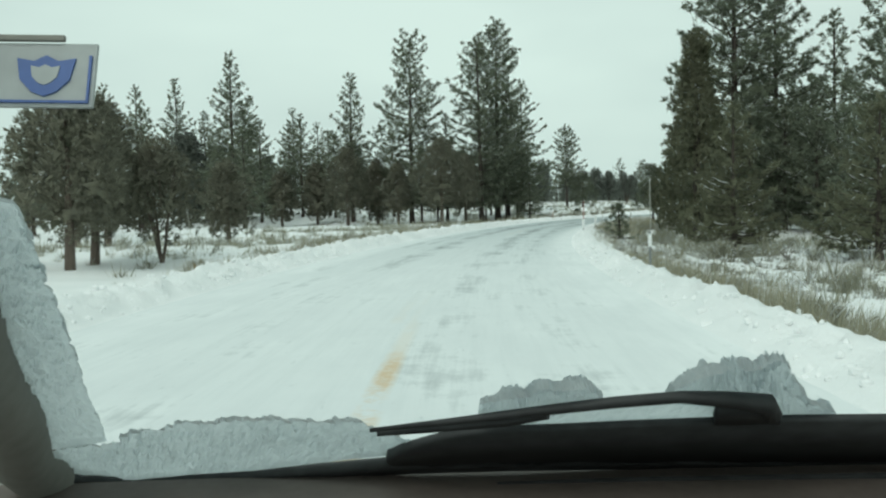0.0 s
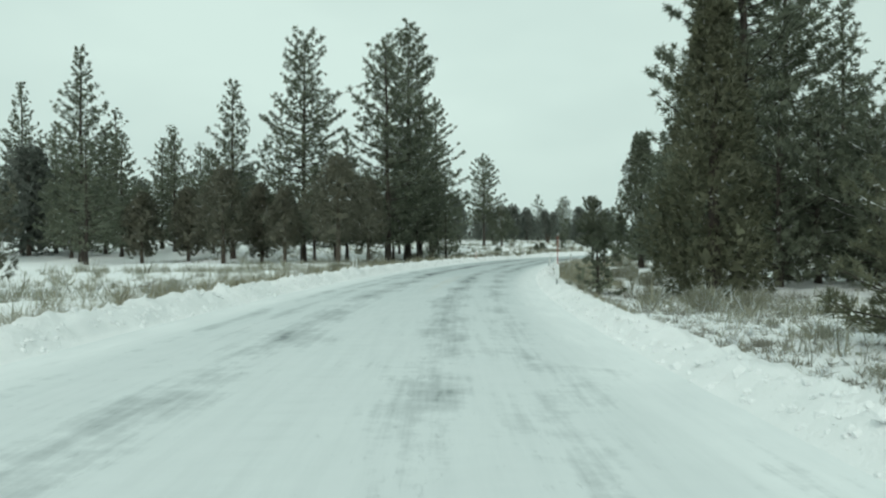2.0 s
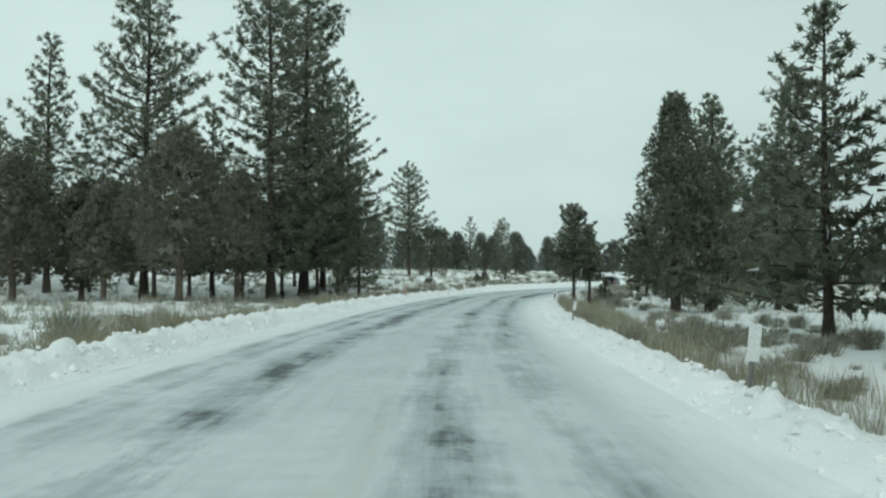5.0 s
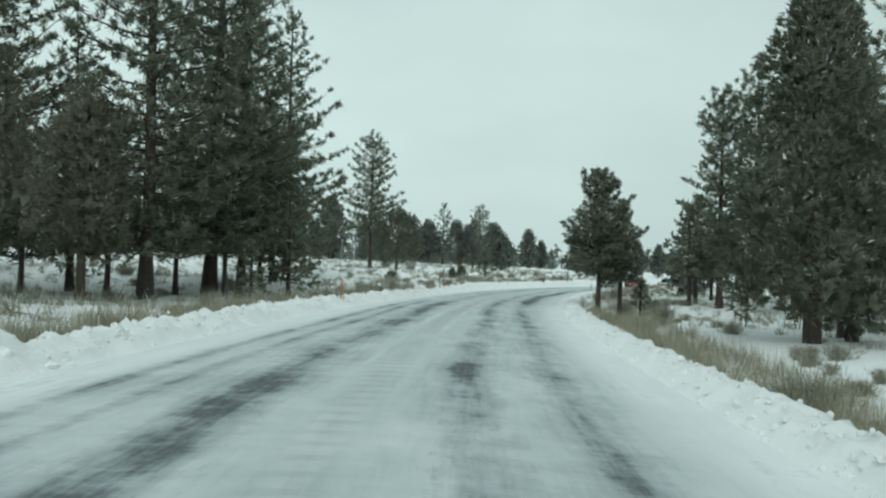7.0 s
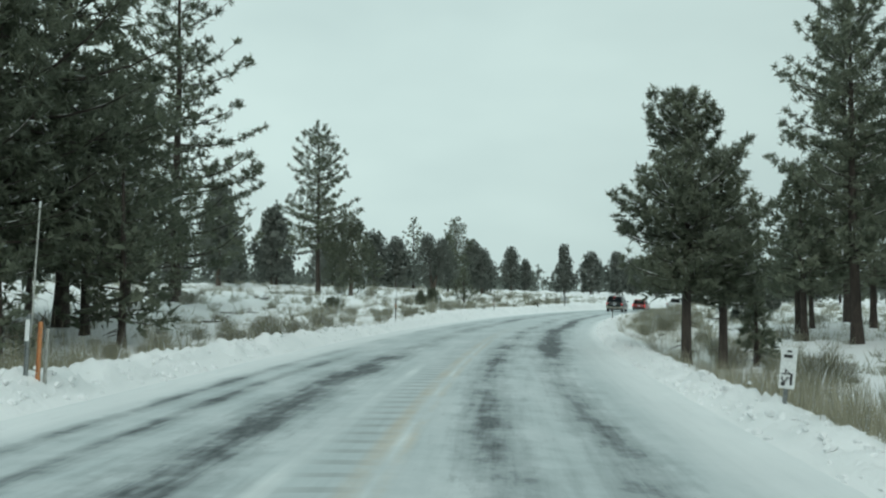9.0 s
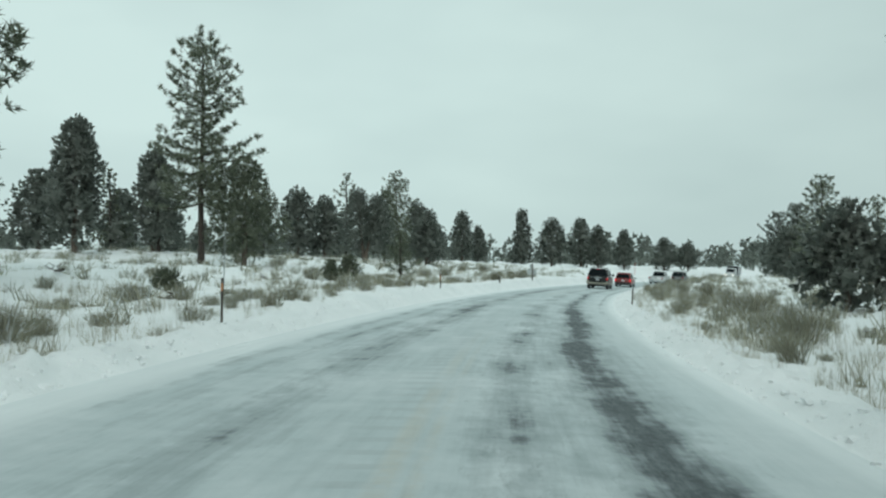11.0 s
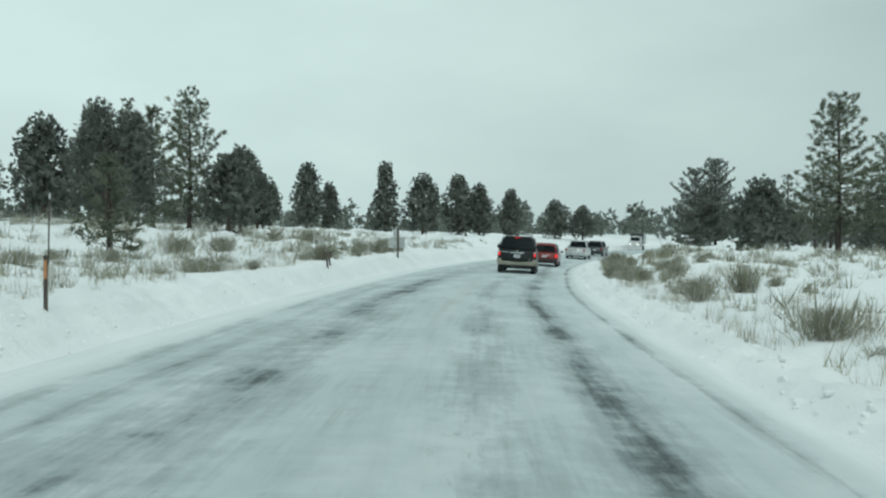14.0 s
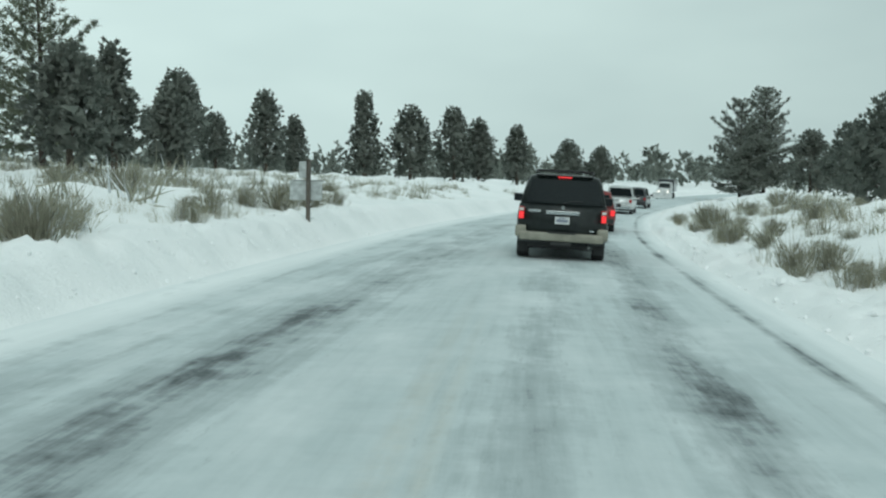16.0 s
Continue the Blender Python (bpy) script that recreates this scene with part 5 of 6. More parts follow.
TAIL_DULL = plain("red_lens", (0.35, 0.02, 0.02), 0.25, 0, 0.05)
LENS_WHITE = plain("clear_lens", (0.6, 0.6, 0.58), 0.2, 0, 0.05)
HEAD_GLOW = glowing("head_lamp", (1.0, 0.95, 0.85), 2.5)
PLATE_WHITE = plain("number_plate_white", (0.62, 0.64, 0.64), 0.5, 0, 0.05)
INK_BLUE = plain("plate_ink", (0.22, 0.24, 0.30), 0.6)


def loft(stations):
    """A closed body from cross-sections: y, then half-width and height pairs from the sill up to the middle of the roof."""
    bm = bmesh.new()
    rings = []
    for y, *outline in stations:
        half = [(w, y, z) for w, z in outline]
        full = half + [(-w, yy, z) for w, yy, z in half[::-1]]
        rings.append([bm.verts.new(p) for p in full])
    n = len(rings[0])
    for a, b in zip(rings, rings[1:]):
        for k in range(n):
            bm.faces.new((a[k], a[(k + 1) % n], b[(k + 1) % n], b[k]))
    bm.faces.new(rings[0])
    bm.faces.new(rings[-1][::-1])
    return bm


def softened(bm, width=0.03):
    edges = [e for e in bm.edges if len(e.link_faces) == 2 and e.calc_face_angle(0) > 0.35]
    bmesh.ops.bevel(bm, geom=edges, offset=width, segments=2, affect="EDGES", clamp_overlap=True)
    return bm


def slab(corners, thick, mat, name, parent, label="", bevel=0.0):
    """A thin pane: four corners in order, pushed out along its normal."""
    bm = bmesh.new()
    c = [Vector(p) for p in corners]
    n = (c[1] - c[0]).cross(c[2] - c[0]).normalized() * thick
    low, high = [bm.verts.new(p) for p in c], [bm.verts.new(p + n) for p in c]
    bm.faces.new(low[::-1])
    bm.faces.new(high)
    for k in range(len(c)):
        bm.faces.new((low[k], low[(k + 1) % len(c)], high[(k + 1) % len(c)], high[k]))
    return part(name, bm, mat, parent, label)


def wheel(parent, x, y, r, wide):
    bm = bmesh.new()
    add_tube(bm, [(x - wide / 2, y, r), (x - wide * 0.36, y, r), (x + wide * 0.36, y, r), (x + wide / 2, y, r)], [r * 0.9, r, r, r * 0.9], 24)
    ob = part("wheel", bm, TYRE, parent, "black rubber tyre packed with snow")
    bm = bmesh.new()
    add_tube(bm, [(x - wide * 0.52, y, r), (x + wide * 0.52, y, r)], [r * 0.58, r * 0.58], 16)
    part("rim", bm, RIM, ob)
    return ob


def plate_and_print(parent, y, z, wide=0.32, tall=0.16):
    p = part("number_plate", box((0, y, z), (wide, 0.012, tall), 0.004), PLATE_WHITE, parent, "white number plate")
    part("print", box((0, y - 0.008, z - 0.005), (wide * 0.78, 0.003, tall * 0.42)), INK_BLUE, p, "dark bar of print")
    part("print", box((0, y - 0.008, z + tall * 0.34), (wide * 0.45, 0.003, tall * 0.13)), INK_BLUE, p, "dark bar of print")


def at_road(s, d, turn=0.0):
    x, y = on_road(s, d)
    return pose(float(x), float(y), float(strip_height(np.array([s]), np.array([d]))[0]) - 0.04, 0, 3.2, -float(road_heading(np.array([s]))[0]) + turn)


def beside(x, y):
    """A place on the road, in line with it."""
    s, d = road_coords(x, y)
    return at_road(s[0], d[0])


def big_suv(m):
    """Full-size wagon; its tail at y = 0, its nose at y = 5.2."""
    car = empty("suv", m)
    tagged(car, "large black sport utility vehicle with beige lower trim, brake lights lit", "car", "queue of cars")
    body = loft([
        (0.00, (0.86, 0.50), (0.94, 0.62), (0.955, 0.95), (0.93, 1.26), (0.60, 1.30)),
        (0.12, (0.94, 0.42), (0.99, 0.60), (1.00, 0.95), (0.965, 1.27), (0.60, 1.31)),
        (1.20, (0.97, 0.40), (1.00, 0.60), (1.00, 0.95), (0.965, 1.26), (0.60, 1.30)),
        (3.60, (0.97, 0.40), (1.00, 0.60), (1.00, 0.95), (0.96, 1.22), (0.60, 1.26)),
        (4.70, (0.95, 0.40), (0.98, 0.60), (0.97, 0.92), (0.90, 1.10), (0.55, 1.14)),
        (5.15, (0.84, 0.44), (0.88, 0.60), (0.86, 0.88), (0.78, 0.98), (0.45, 1.00)),
    ])
    part("body", softened(body, 0.025), BLACK_PAINT, car, "glossy black body panels", True)
    cabin = loft([
        (0.03, (0.925, 1.26), (0.90, 1.40), (0.84, 1.60), (0.74, 1.84), (0.55, 1.90)),
        (0.28, (0.95, 1.26), (0.92, 1.42), (0.86, 1.64), (0.76, 1.90), (0.58, 1.955)),
        (1.60, (0.95, 1.25), (0.92, 1.42), (0.86, 1.66), (0.76, 1.92), (0.60, 1.975)),
        (3.00, (0.95, 1.22), (0.92, 1.40), (0.86, 1.64), (0.76, 1.88), (0.58, 1.93)),
        (3.90, (0.92, 1.18), (0.88, 1.21), (0.82, 1.23), (0.74, 1.25), (0.55, 1.27)),
    ])
    part("cabin", softened(cabin, 0.03), BLACK_PAINT, car, "", True)
    slab([(-0.83, -0.005, 1.30), (0.83, -0.005, 1.30), (0.71, 0.02, 1.82), (-0.71, 0.02, 1.82)], 0.012, GLASS, "rear_window", car, "dark tinted rear glass")
    for side in (-1, 1):
        for y0, y1, h in ((0.32, 1.35, 1.84), (1.45, 2.35, 1.84), (2.45, 3.3, 1.80)):
            c = [(side * 0.945, y0, 1.32), (side * 0.945, y1, 1.32), (side * 0.80, y1 - 0.05, h), (side * 0.80, y0 + 0.05, h)]
            slab(c if side > 0 else c[::-1], 0.012, GLASS, "side_window", car)
        # bumper corners climb over the wheel arches in beige
        part("lower_trim", box((side * 0.955, 2.6, 0.52), (0.10, 3.3, 0.24), 0.02), BEIGE_PAINT, car, "pale beige lower side trim")
        corner = part("bumper_corner", box((side * 0.90, 0.05, 0.66), (0.24, 0.30, 0.26), 0.05), BEIGE_PAINT, car, "pale beige bumper corner")
        lamp = part("tail_lamp", box((side * 0.905, 0.03, 1.06), (0.13, 0.12, 0.28), 0.025), TAIL_DULL, car, "red tail lamp cluster")
        part("lit_lens", box((side * 0.905, -0.035, 1.01), (0.10, 0.012, 0.15), 0.004), TAIL_RED, lamp, "brake light glowing red")
        part("clear_lens", box((side * 0.905, -0.035, 1.14), (0.09, 0.012, 0.06), 0.004), LENS_WHITE, lamp)
        wheel(car, side * 0.86, 0.98, 0.40, 0.27)
        wheel(car, side * 0.86, 4.05, 0.40, 0.27)
        mirror = part("mirror", box((side * 1.14, 3.25, 1.36), (0.24, 0.14, 0.20), 0.04), BLACK_TRIM, car, "black door mirror")
        part("mirror_glass", box((side * 1.14, 3.172, 1.36), (0.20, 0.012, 0.16), 0.01), GLASS, mirror)
        part("mirror_arm", box((side * 1.00, 3.27, 1.31), (0.14, 0.06, 0.05), 0.01), BLACK_TRIM, mirror)
        part("roof_rail", tube([(side * 0.62, 0.35, 1.955), (side * 0.64, 0.45, 2.02), (side * 0.64, 2.6, 2.035), (side * 0.62, 2.75, 1.96)], 0.022, 8), BLACK_TRIM, car)
        part("mud_flap", box((side * 0.86, 0.52, 0.30), (0.26, 0.02, 0.26), 0.004), BLACK_TRIM, car)
    for y in (0.6, 2.3):
        part("crossbar", tube([(-0.63, y, 2.03), (0, y, 2.045), (0.63, y, 2.03)], 0.018, 8), BLACK_TRIM, car)
    bumper = part("bumper", box((0, -0.01, 0.565), (1.86, 0.26, 0.19), 0.05), BEIGE_PAINT, car, "pale beige rear bumper")
    part("step_pad", box((0, -0.09, 0.66), (0.62, 0.14, 0.03), 0.008), BLACK_TRIM, bumper)
    part("tow_hitch", box((0, -0.02, 0.42), (0.46, 0.16, 0.09), 0.01), BLACK_TRIM, car)
    part("underbody", box((0, 2.5, 0.36), (1.5, 4.4, 0.16), 0.03), BLACK_TRIM, car)
    part("axle", tube([(-0.75, 0.98, 0.38), (0, 0.98, 0.36), (0.75, 0.98, 0.38)], [0.06, 0.11, 0.06], 10), BLACK_TRIM, car)
    part("exhaust", tube([(0.62, 0.0, 0.36), (0.62, 0.7, 0.36)], 0.032, 10), GREY_STEEL, car)
    part("chrome_strip", box((0, -0.025, 1.10), (0.74, 0.03, 0.085), 0.015), CHROME, car, "bright chrome tailgate strip")
    part("badge", box((-0.62, -0.018, 1.12), (0.28, 0.012, 0.06), 0.004), CHROME, car, "small chrome badge")
    part("badge", tube([(0, -0.012, 1.215), (0, -0.022, 1.215)], [0.045, 0.04], 16), GREY_STEEL, car, "round chrome badge")
    part("badge", box((0.66, -0.012, 0.73), (0.10, 0.012, 0.04), 0.003), CHROME, car, "small chrome badge")
    plate_and_print(car, -0.02, 0.93)
    part("wiper", tube([(0.0, -0.03, 1.31), (0.15, -0.035, 1.36), (0.42, -0.032, 1.37)], 0.010, 6), BLACK_TRIM, car)
    part("high_brake_light", box((0, 0.02, 1.885), (0.30, 0.03, 0.035), 0.006), TAIL_RED, car, "third brake light glowing red")
    part("spoiler", box((0, 0.08, 1.915), (1.24, 0.20, 0.03), 0.012), BLACK_PAINT, car)
    return car


def plain_car(m, name, label, paint, height, width, length, pickup=False, lit=True):
    """A smaller vehicle ahead in the queue, tail at y = 0."""
    car = empty(name, m)
    tagged(car, label, "car", "queue of cars")
    w, belt = width / 2, height * 0.58
    body = loft([
        (0.00, (w * 0.88, 0.42), (w * 0.96, 0.55), (w * 0.97, belt * 0.85), (w * 0.93, belt), (w * 0.5, belt + 0.02)),
        (0.15, (w * 0.95, 0.34), (w, 0.52), (w, belt * 0.85), (w * 0.96, belt), (w * 0.5, belt + 0.02)),
        (length * 0.72, (w * 0.95, 0.34), (w, 0.52), (w, belt * 0.85), (w * 0.95, belt), (w * 0.5, belt + 0.02)),
        (length, (w * 0.82, 0.40), (w * 0.88, 0.5), (w * 0.86, belt * 0.75), (w * 0.76, belt * 0.85), (w * 0.4, belt * 0.87)),
    ])
    part("body", softened(body, 0.03), paint, car, "", True)
    y0, y1 = (length * 0.36, length * 0.70) if pickup else (0.10, length * 0.70)
    cab = loft([
        (y0, (w * 0.92, belt), (w * 0.88, belt + 0.1), (w * 0.82, belt + 0.3), (w * 0.70, height - 0.09), (w * 0.5, height - 0.06)),
        (y0 + 0.45, (w * 0.93, belt), (w * 0.90, belt + 0.1), (w * 0.83, belt + 0.3), (w * 0.72, height - 0.05), (w * 0.5, height)),
        (y1 - 0.7, (w * 0.93, belt), (w * 0.90, belt + 0.1), (w * 0.83, belt + 0.3), (w * 0.72, height - 0.06), (w * 0.5, height - 0.02)),
        (y1, (w * 0.9, belt), (w * 0.87, belt + 0.01), (w * 0.82, belt + 0.02), (w * 0.72, belt + 0.03), (w * 0.5, belt + 0.04)),
    ])
    part("cabin", softened(cab, 0.03), paint, car, "", True)
    slab([(-w * 0.80, y0 - 0.012, belt + 0.08), (w * 0.80, y0 - 0.012, belt + 0.08), (w * 0.66, y0 + 0.0, height - 0.16), (-w * 0.66, y0 + 0.0, height - 0.16)], 0.012, GLASS, "rear_window", car, "dark rear glass")
    for side in (-1, 1):
        c = [(side * w * 0.925, y0 + 0.4, belt + 0.07), (side * w * 0.925, y1 - 0.75, belt + 0.07), (side * w * 0.79, y1 - 0.95, height - 0.12), (side * w * 0.79, y0 + 0.5, height - 0.12)]
        slab(c if side > 0 else c[::-1], 0.012, GLASS, "side_window", car)
        part("tail_lamp", box((side * w * 0.86, 0.0, belt * 0.82), (0.16, 0.10, 0.22), 0.02), TAIL_RED if lit else TAIL_DULL, car, "red tail lamp")
        wheel(car, side * (w - 0.14), length * 0.2, 0.34, 0.22)
        wheel(car, side * (w - 0.14), length * 0.79, 0.34, 0.22)
        part("mirror", box((side * (w + 0.10), y1 - 0.45, belt + 0.10), (0.2, 0.12, 0.15), 0.03), BLACK_TRIM, car)
    part("bumper", box((0, -0.03, 0.46), (width * 0.92, 0.18, 0.18), 0.03), CHROME if pickup else BLACK_TRIM, car)
    part("underbody", box((0, length / 2, 0.32), (width * 0.76, length * 0.86, 0.14), 0.02), BLACK_TRIM, car)
    if pickup:
        part("cargo_bed", box((0, length * 0.19, belt + 0.028), (width * 0.78, length * 0.30, 0.012)), BLACK_TRIM, car, "dark open cargo bed")
        part("tailgate_handle", box((0, -0.012, belt * 0.86), (0.22, 0.02, 0.06), 0.005), BLACK_TRIM, car)
    plate_and_print(car, -0.012 if not pickup else -0.13, 0.72 if not pickup else 0.47, 0.3, 0.15)
    return car


def plough_truck(m):
    """Oncoming snow plough far up the road; its nose at y = 0."""
    car = empty("plough_truck", m)
    tagged(car, "white snow plough truck with dark box, lights on", "truck")
    part("cab", softened(loft([
        (0.0, (0.9, 0.7), (1.0, 0.9), (1.0, 1.3), (0.9, 1.5), (0.5, 1.52)),
        (1.1, (1.0, 0.7), (1.1, 0.9), (1.1, 1.3), (1.0, 1.62), (0.5, 1.65)),
        (1.5, (1.0, 0.7), (1.1, 0.9), (1.1, 1.6), (0.95, 2.5), (0.5, 2.56)),
        (2.9, (1.0, 0.7), (1.1, 0.9), (1.1, 1.6), (0.98, 2.55), (0.5, 2.6)),
    ]), 0.04), WHITE_PAINT, car, "white cab", True)
    slab([(0.85, 1.06, 1.72), (-0.85, 1.06, 1.72), (-0.8, 1.42, 2.4), (0.8, 1.42, 2.4)], 0.02, GLASS, "windscreen", car)
    part("load_box", box((0, 4.9, 2.1), (2.4, 3.6, 1.9), 0.06), GREY_PAINT, car, "dark load box")
    part("plough_blade", box((0, -0.9, 0.55), (3.0, 0.18, 0.9), 0.06, Matrix.Rotation(0.3, 3, "Z")), WHITE_PAINT, car, "wide snow plough blade")
    part("blade_arm", box((0, -0.4, 0.6), (0.7, 1.0, 0.14), 0.02), BLACK_TRIM, car)
    for side in (-1, 1):
        part("head_lamp", tube([(side * 0.7, -0.02, 1.1), (side * 0.7, -0.06, 1.1)], [0.11, 0.10], 12), HEAD_GLOW, car, "lit headlamp")
        wheel(car, side * 0.98, 0.95, 0.5, 0.3)
        wheel(car, side * 0.98, 5.2, 0.5, 0.3)
    part("chassis", box((0, 3.2, 0.75), (1.1, 6.4, 0.3), 0.03), BLACK_TRIM, car)
    return car


big_suv(beside(66.2, 214.05))
plain_car(beside(75.35, 225.6), "car", "dark red car with dark windows queuing on snow", RED_PAINT, 1.62, 1.84, 4.5)
plain_car(beside(90.8, 244.1), "pickup_truck", "pale silver pickup truck on the snowy road", SILVER_PAINT, 1.86, 1.98, 5.7, True, False)
plain_car(beside(101.8, 256.2), "suv", "dark grey sport utility vehicle on the snowy road", GREY_PAINT, 1.74, 1.9, 4.8, False, False)
plough_truck(beside(145.7, 304.3))


# ---------------------------------------------------------------- the car that the ride starts in
SLUSH = rough_surface("wet_grey_slush", (0.40, 0.46, 0.49), (0.80, 0.84, 0.85), 42.0, 0.45, 1.0, 0.03)
wet = SLUSH.node_tree
glow = node(wet, "ShaderNodeBsdfTranslucent", Color=(0.80, 0.86, 0.88, 1))
half = node(wet, "ShaderNodeMixShader", Fac=0.62)
wet.links.new(wet.nodes["Principled BSDF"].outputs[0], half.inputs[1])
wet.links.new(glow.outputs[0], half.inputs[2])
wet.links.new(half.outputs[0], wet.nodes["Material Output"].inputs["Surface"])
DASH = rough_surface("brown_dashboard_vinyl", (0.105, 0.085, 0.074), (0.135, 0.110, 0.097), 60.0, 0.7, 0.3, 0.002)
TRIM_TAN = rough_surface("tan_pillar_trim", (0.20, 0.195, 0.175), (0.26, 0.25, 0.225), 40.0, 0.8, 0.2, 0.002)
CARD = plain("card_white", (0.36, 0.385, 0.385), 0.5, 0, 0.04)
CARD_BLUE = plain("card_blue", (0.06, 0.12, 0.33), 0.5, 0, 0.05)
EYE_Z = 1.71
KK = 1.8
RAKE = radians(32)


def on_glass(x, u, lift=0.0):
    """A point on the slanted windscreen: x across, u up the slope, lift outwards."""
    return Vector((x * KK, (0.85 - u * math.cos(RAKE)) * KK + lift * math.sin(RAKE), EYE_Z + (-0.27 + u * math.sin(RAKE)) * KK + lift * math.cos(RAKE)))


def inside(x, u):
    """A point just inside the windscreen, in line with the driver's eye."""
    eye = Vector((0, 0, EYE_Z))
    return eye + (on_glass(x, u) - eye) * 0.982


def along(points, q):
    """A point on a line of corners, q from 0 to 1."""
    k = q * (len(points) - 1)
    i = min(int(k), len(points) - 2)
    return [points[i][n] + (points[i + 1][n] - points[i][n]) * (k - i) for n in (0, 1)]


def slush(name, label, low, high, thick, seed, columns=110, rows=22, ragged=0.006):
    """Half-melted snow frozen to the windscreen between two lines on it, with a ragged rim."""
    rng = np.random.RandomState(seed)
    bm = bmesh.new()
    grid = []
    for i in range(columns + 1):
        q = i / columns
        a, b = along(low, q), along(high, q)
        rim = ragged * (1.2 * noise.noise(Vector((q * 23, seed, 0.3))) + 1.0 * noise.noise(Vector((q * 61, seed, 1.3))) + rng.normal(0, 0.3))
        col = []
        for j in range(rows + 1):
            k = j / rows
            x, u = a[0] + (b[0] - a[0]) * k, a[1] + (b[1] - a[1]) * k
            if 0 < k:
                u += rim * k ** 3
                x += 0.6 * ragged * noise.noise(Vector((q * 40, k * 3, seed + 5))) * k
            grain = 0.55 + 0.55 * noise.noise(Vector((x * 45, u * 45, seed))) + 0.45 * noise.noise(Vector((x * 130, u * 130, seed))) + 0.35 * rng.uniform()
            lift = thick * (math.sin(math.pi * k) ** 0.35 if 0 < j < rows else 0) * (math.sin(math.pi * q) ** 0.2 if 0 < i < columns else 0) * grain
            col.append(bm.verts.new(on_glass(x, u, max(0.0, lift) + 0.001)))
        grid.append(col)
    for c, d in zip(grid, grid[1:]):
        for j in range(rows):
            bm.faces.new((c[j], d[j], d[j + 1], c[j + 1]))
    ob = part(name, bm, SLUSH, None, "", False)
    tagged(ob, label, "snow")
    return ob


slush("windscreen_slush", "half-melted grey snow frozen along the windscreen base",
      [(-0.336, 0.096), (-0.305, 0.058), (-0.243, 0.066), (-0.183, 0.079), (-0.094, 0.107), (-0.019, 0.126)],
      [(-0.324, 0.153), (-0.274, 0.165), (-0.236, 0.198), (-0.180, 0.217), (-0.120, 0.213), (-0.065, 0.206), (-0.033, 0.157), (-0.017, 0.131)], 0.020, 1, 170, 30)
slush("windscreen_slush", "half-melted grey snow frozen up the windscreen edge",
      [(-0.212, 0.53), (-0.25, 0.449), (-0.275, 0.385), (-0.302, 0.282), (-0.335, 0.153)],
      [(-0.194, 0.524), (-0.203, 0.478), (-0.215, 0.421), (-0.229, 0.358), (-0.246, 0.291), (-0.270, 0.172)], 0.018, 2, 120, 34, 0.004)
slush("wiper_snow", "small pile of snow behind the windscreen wiper", [(0.023, 0.207), (0.071, 0.219), (0.116, 0.233)],
      [(0.024, 0.240), (0.045, 0.250), (0.061, 0.253), (0.065, 0.270), (0.084, 0.264), (0.098, 0.268), (0.107, 0.258), (0.115, 0.241)], 0.03, 3, 70, 16, 0.002)
slush("wiper_snow", "tall pile of snow behind the windscreen wiper", [(0.158, 0.236), (0.208, 0.220), (0.249, 0.198), (0.300, 0.194)],
      [(0.160, 0.255), (0.172, 0.280), (0.189, 0.292), (0.194, 0.304), (0.203, 0.294), (0.214, 0.298), (0.219, 0.316), (0.228, 0.305), (0.246, 0.269), (0.269, 0.227), (0.300, 0.202)], 0.035, 4, 90, 20, 0.002)
slush("wiper_snow", "thin strip of snow under the wiper arm", [(0.041, 0.188), (0.085, 0.190), (0.140, 0.194), (0.209, 0.197)],
      [(0.041, 0.193), (0.083, 0.213), (0.130, 0.228), (0.170, 0.236), (0.202, 0.230)], 0.006, 5, 60, 8, 0.001)


def ribbon(top, bottom, rise, columns=60, rows=8):
    """A moulding that lies on the screen between two lines, rounded outwards and flat behind."""
    bm = bmesh.new()
    rings = []
    for i in range(columns + 1):
        a, b = along(top, i / columns), along(bottom, i / columns)
        ring = []
        for j in range(rows + 1):
            k = j / rows
            ring.append(bm.verts.new(on_glass(a[0] + (b[0] - a[0]) * k, a[1] + (b[1] - a[1]) * k, rise * math.sin(math.pi * k) ** 0.6)))
        ring.append(bm.verts.new(on_glass(b[0], b[1], -0.012)))
        ring.append(bm.verts.new(on_glass(a[0], a[1], -0.012)))
        rings.append(ring)
    n = len(rings[0])
    for c, d in zip(rings, rings[1:]):
        for k in range(n):
            bm.faces.new((c[k], c[(k + 1) % n], d[(k + 1) % n], d[k]))
    bm.faces.new(rings[0])
    bm.faces.new(rings[-1][::-1])
    return bm


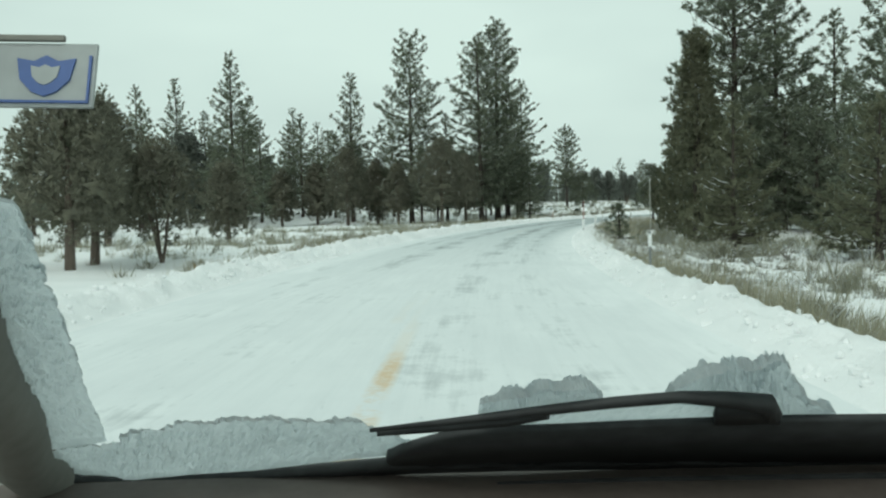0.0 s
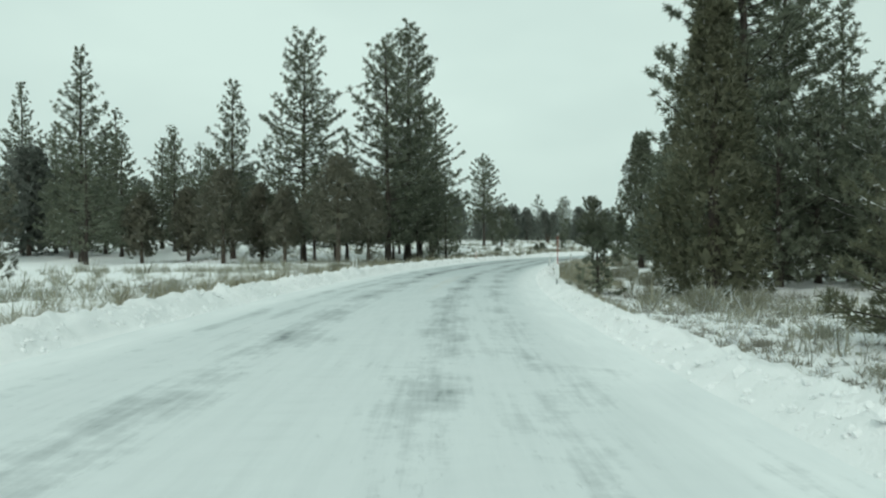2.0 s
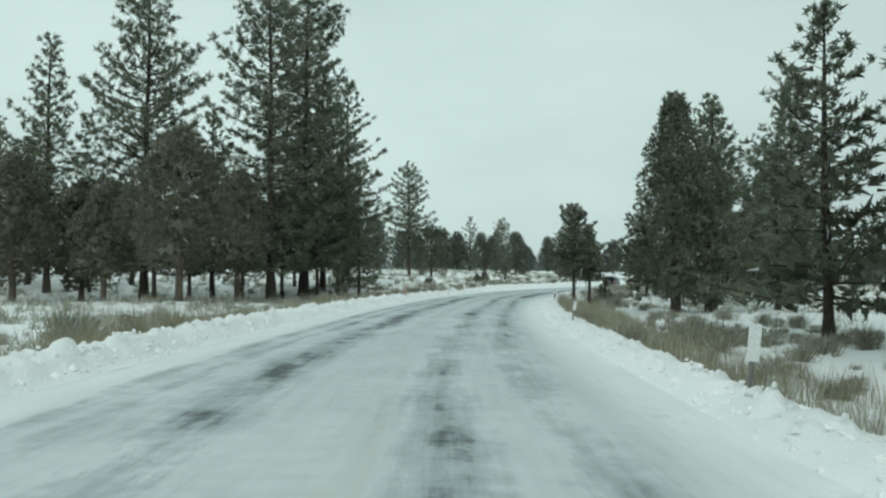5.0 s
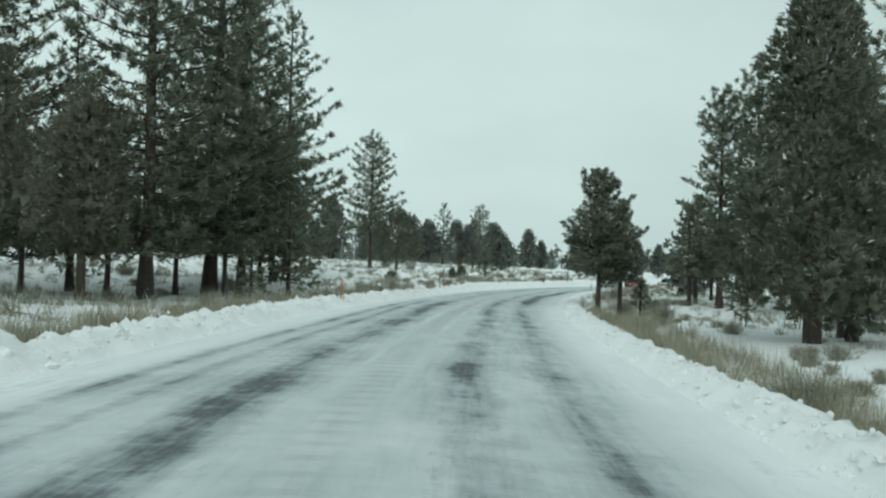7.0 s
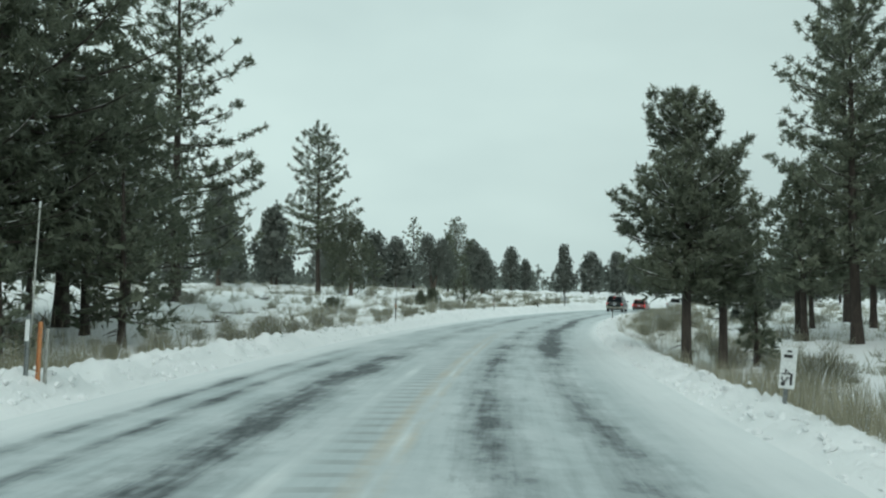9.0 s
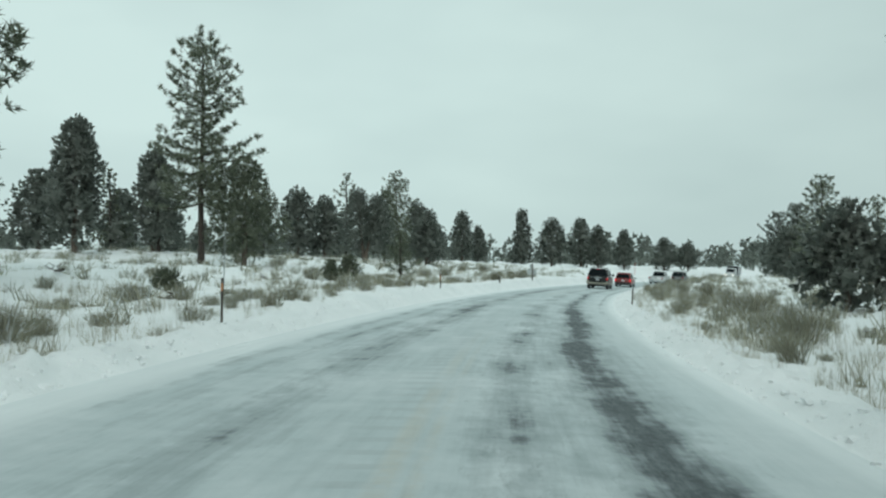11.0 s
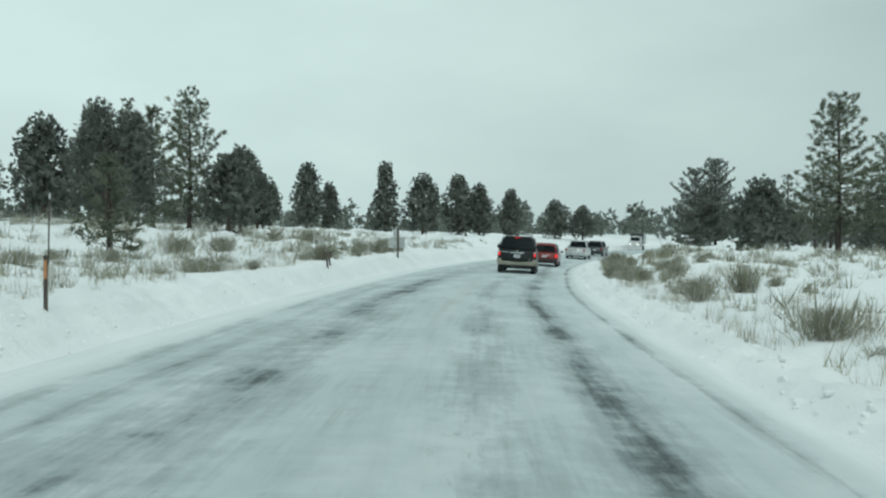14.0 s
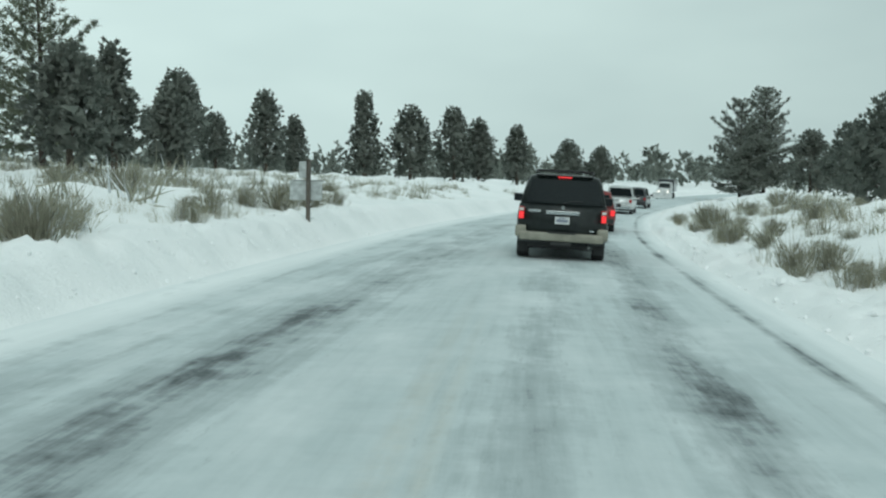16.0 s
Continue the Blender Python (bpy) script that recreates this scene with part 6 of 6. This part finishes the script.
def ride_car():
    car = empty("car", pose(0, 0, 0))
    tagged(car, "parked car with brown dashboard and snowy wiper, windscreen glass out", "car")
    cx = 0.42
    bm = loft([
        (-1.9, (0.80, 0.35), (0.88, 0.5), (0.88, 0.8), (0.82, 0.95), (0.5, 0.97)),
        (0.9, (0.84, 0.32), (0.92, 0.5), (0.92, 0.85), (0.86, 0.98), (0.5, 1.00)),
        (1.7, (0.84, 0.32), (0.92, 0.5), (0.92, 0.82), (0.86, 0.96), (0.5, 1.00)),
        (2.9, (0.76, 0.36), (0.82, 0.5), (0.80, 0.74), (0.72, 0.84), (0.4, 0.87)),
    ])
    bmesh.ops.translate(bm, vec=(cx, 0, 0), verts=bm.verts)
    part("body", softened(bm, 0.03), GREY_PAINT, car, "dark grey body", True)
    for side in (-1, 1):
        wheel(car, cx + side * 0.78, -1.1, 0.33, 0.22)
        wheel(car, cx + side * 0.78, 2.2, 0.33, 0.22)
    # dashboard: a deep rounded block under the screen
    part("dashboard", softened(loft([
        (0.70, (0.84, 0.95), (0.86, 1.10), (0.86, 1.18), (0.80, 1.225), (0.4, 1.23)),
        (1.07, (0.84, 0.95), (0.86, 1.12), (0.86, 1.20), (0.80, 1.262), (0.4, 1.268)),
        (1.40, (0.84, 0.95), (0.86, 1.14), (0.86, 1.23), (0.80, 1.290), (0.4, 1.294)),
    ]), 0.02), DASH, car, "brown vinyl dashboard")
    car.children[-1].location.x = cx
    part("dash_seam", tube([(0.075, 1.352, 1.288), (0.30, 1.35, 1.291), (0.95, 1.34, 1.290)], 0.005, 6), BLACK_TRIM, car)
    part("screen_seal", ribbon([(-0.345, 0.120), (-0.330, 0.085), (-0.291, 0.060), (-0.197, 0.078), (-0.115, 0.093), (-0.045, 0.111), (0.052, 0.113), (0.199, 0.105), (0.386, 0.086), (0.70, 0.06)],
                               [(-0.352, 0.110), (-0.340, 0.070), (-0.305, 0.040), (-0.205, 0.052), (-0.118, 0.072), (-0.031, 0.086), (0.053, 0.087), (0.204, 0.082), (0.398, 0.059), (0.72, 0.03)], 0.010), BLACK_TRIM, car, "black rubber screen seal", True)
    part("cowl", ribbon([(-0.052, 0.122), (-0.036, 0.150), (-0.005, 0.179), (0.034, 0.193), (0.091, 0.195), (0.140, 0.199), (0.208, 0.202), (0.264, 0.203), (0.338, 0.200), (0.66, 0.18)],
                        [(-0.048, 0.113), (-0.035, 0.110), (0.000, 0.108), (0.037, 0.107), (0.091, 0.106), (0.156, 0.104), (0.22, 0.099), (0.301, 0.092), (0.391, 0.080), (0.70, 0.05)], 0.012), BLACK_TRIM, car, "black plastic cowl below the screen", True)
    arm = part("wiper_arm", tube([inside(-0.060, 0.189), inside(0.004, 0.206), inside(0.075, 0.227), inside(0.124, 0.240), inside(0.170, 0.248), inside(0.206, 0.240), inside(0.238, 0.228), inside(0.249, 0.204)],
                                [0.003, 0.005, 0.007, 0.008, 0.008, 0.011, 0.014, 0.014], 10), BLACK_TRIM, car, "black wiper arm", True)
    part("wiper_blade", tube([inside(-0.055, 0.180), inside(-0.014, 0.189), inside(0.047, 0.203), inside(0.076, 0.218)], [0.004, 0.006, 0.008, 0.008], 8), BLACK_TRIM, arm)
    part("arm_bracket", ribbon([(0.200, 0.230), (0.222, 0.232), (0.244, 0.227)], [(0.205, 0.200), (0.230, 0.200), (0.256, 0.198)], 0.022, 12, 6), BLACK_TRIM, arm, "", True)
    # corner trim of the door pillar
    pts = [on_glass(-0.30, -0.02), on_glass(-0.355, 0.06), on_glass(-0.352, 0.14), on_glass(-0.33, 0.22), on_glass(-0.305, 0.34), on_glass(-0.27, 0.46), on_glass(-0.255, 0.62), on_glass(-0.255, 0.86)]
    part("pillar", tube(pts, [0.06, 0.05, 0.045, 0.05, 0.055, 0.06, 0.06, 0.06], 12), TRIM_TAN, car, "tan plastic windscreen pillar", True)
    far = [Vector((2 * cx - p.x, p.y, p.z)) for p in pts]
    part("pillar", tube(far, [0.06, 0.05, 0.045, 0.05, 0.055, 0.06, 0.06, 0.06], 12), TRIM_TAN, car, "tan plastic windscreen pillar", True)
    part("corner_trim", box((-0.64, 1.44, 1.165), (0.36, 0.40, 0.2), 0.05), TRIM_TAN, car, "tan plastic trim at the pillar foot")
    part("roof", box((cx, -1.15, 2.13), (1.36, 1.4, 0.06), 0.025), GREY_PAINT, car, "dark grey roof")
    for side in (-1, 1):
        part("rear_pillar", tube([(cx + side * 0.78, -1.75, 0.95), (cx + side * 0.62, -1.7, 2.11)], [0.07, 0.06], 8), GREY_PAINT, car)
        part("front_pillar", tube([on_glass(-0.255, 0.86) if side < 0 else far[-1], Vector((cx + side * 0.64, -0.5, 2.12))], [0.06, 0.05], 8), GREY_PAINT, car)
    card = part("card", box((0, 0, 0), (0.096, 0.003, 0.044), 0.001), CARD, car, "pale card stuck to the screen corner")
    card.matrix_basis = Matrix.Translation(on_glass(-0.150, 0.617, -0.01)) @ Euler((radians(-14), radians(2), 0)).to_matrix().to_4x4()
    part("card_edge", box((-0.008, -0.003, 0.0245), (0.070, 0.004, 0.004), 0.001), TRIM_TAN, card)
    shield = ((-0.019, 0.011), (-0.008, 0.009), (0.0, 0.013), (0.008, 0.009), (0.019, 0.011), (0.016, -0.004), (0.008, -0.012), (0.0, -0.015), (-0.008, -0.012), (-0.016, -0.004))
    for grow, depth, mat in ((1.0, -0.003, CARD_BLUE), (0.5, -0.0036, CARD)):
        bm = bmesh.new()
        front = [bm.verts.new((0.016 + x * grow, depth, z * grow)) for x, z in shield]
        rear = [bm.verts.new((0.016 + x * grow, -0.0012, z * grow)) for x, z in shield]
        bm.faces.new(front)
        bm.faces.new(rear[::-1])
        for n in range(len(shield)):
            m = (n + 1) % len(shield)
            bm.faces.new((front[n], rear[n], rear[m], front[m]))
        part("emblem", bm, mat, card, "plain blue shield shape" if grow == 1.0 else "")
    part("border", box((0.0, -0.0022, -0.0185), (0.09, 0.002, 0.0016)), CARD_BLUE, card)
    part("border", box((0.0445, -0.0022, -0.003), (0.0016, 0.002, 0.032)), CARD_BLUE, card)


ride_car()
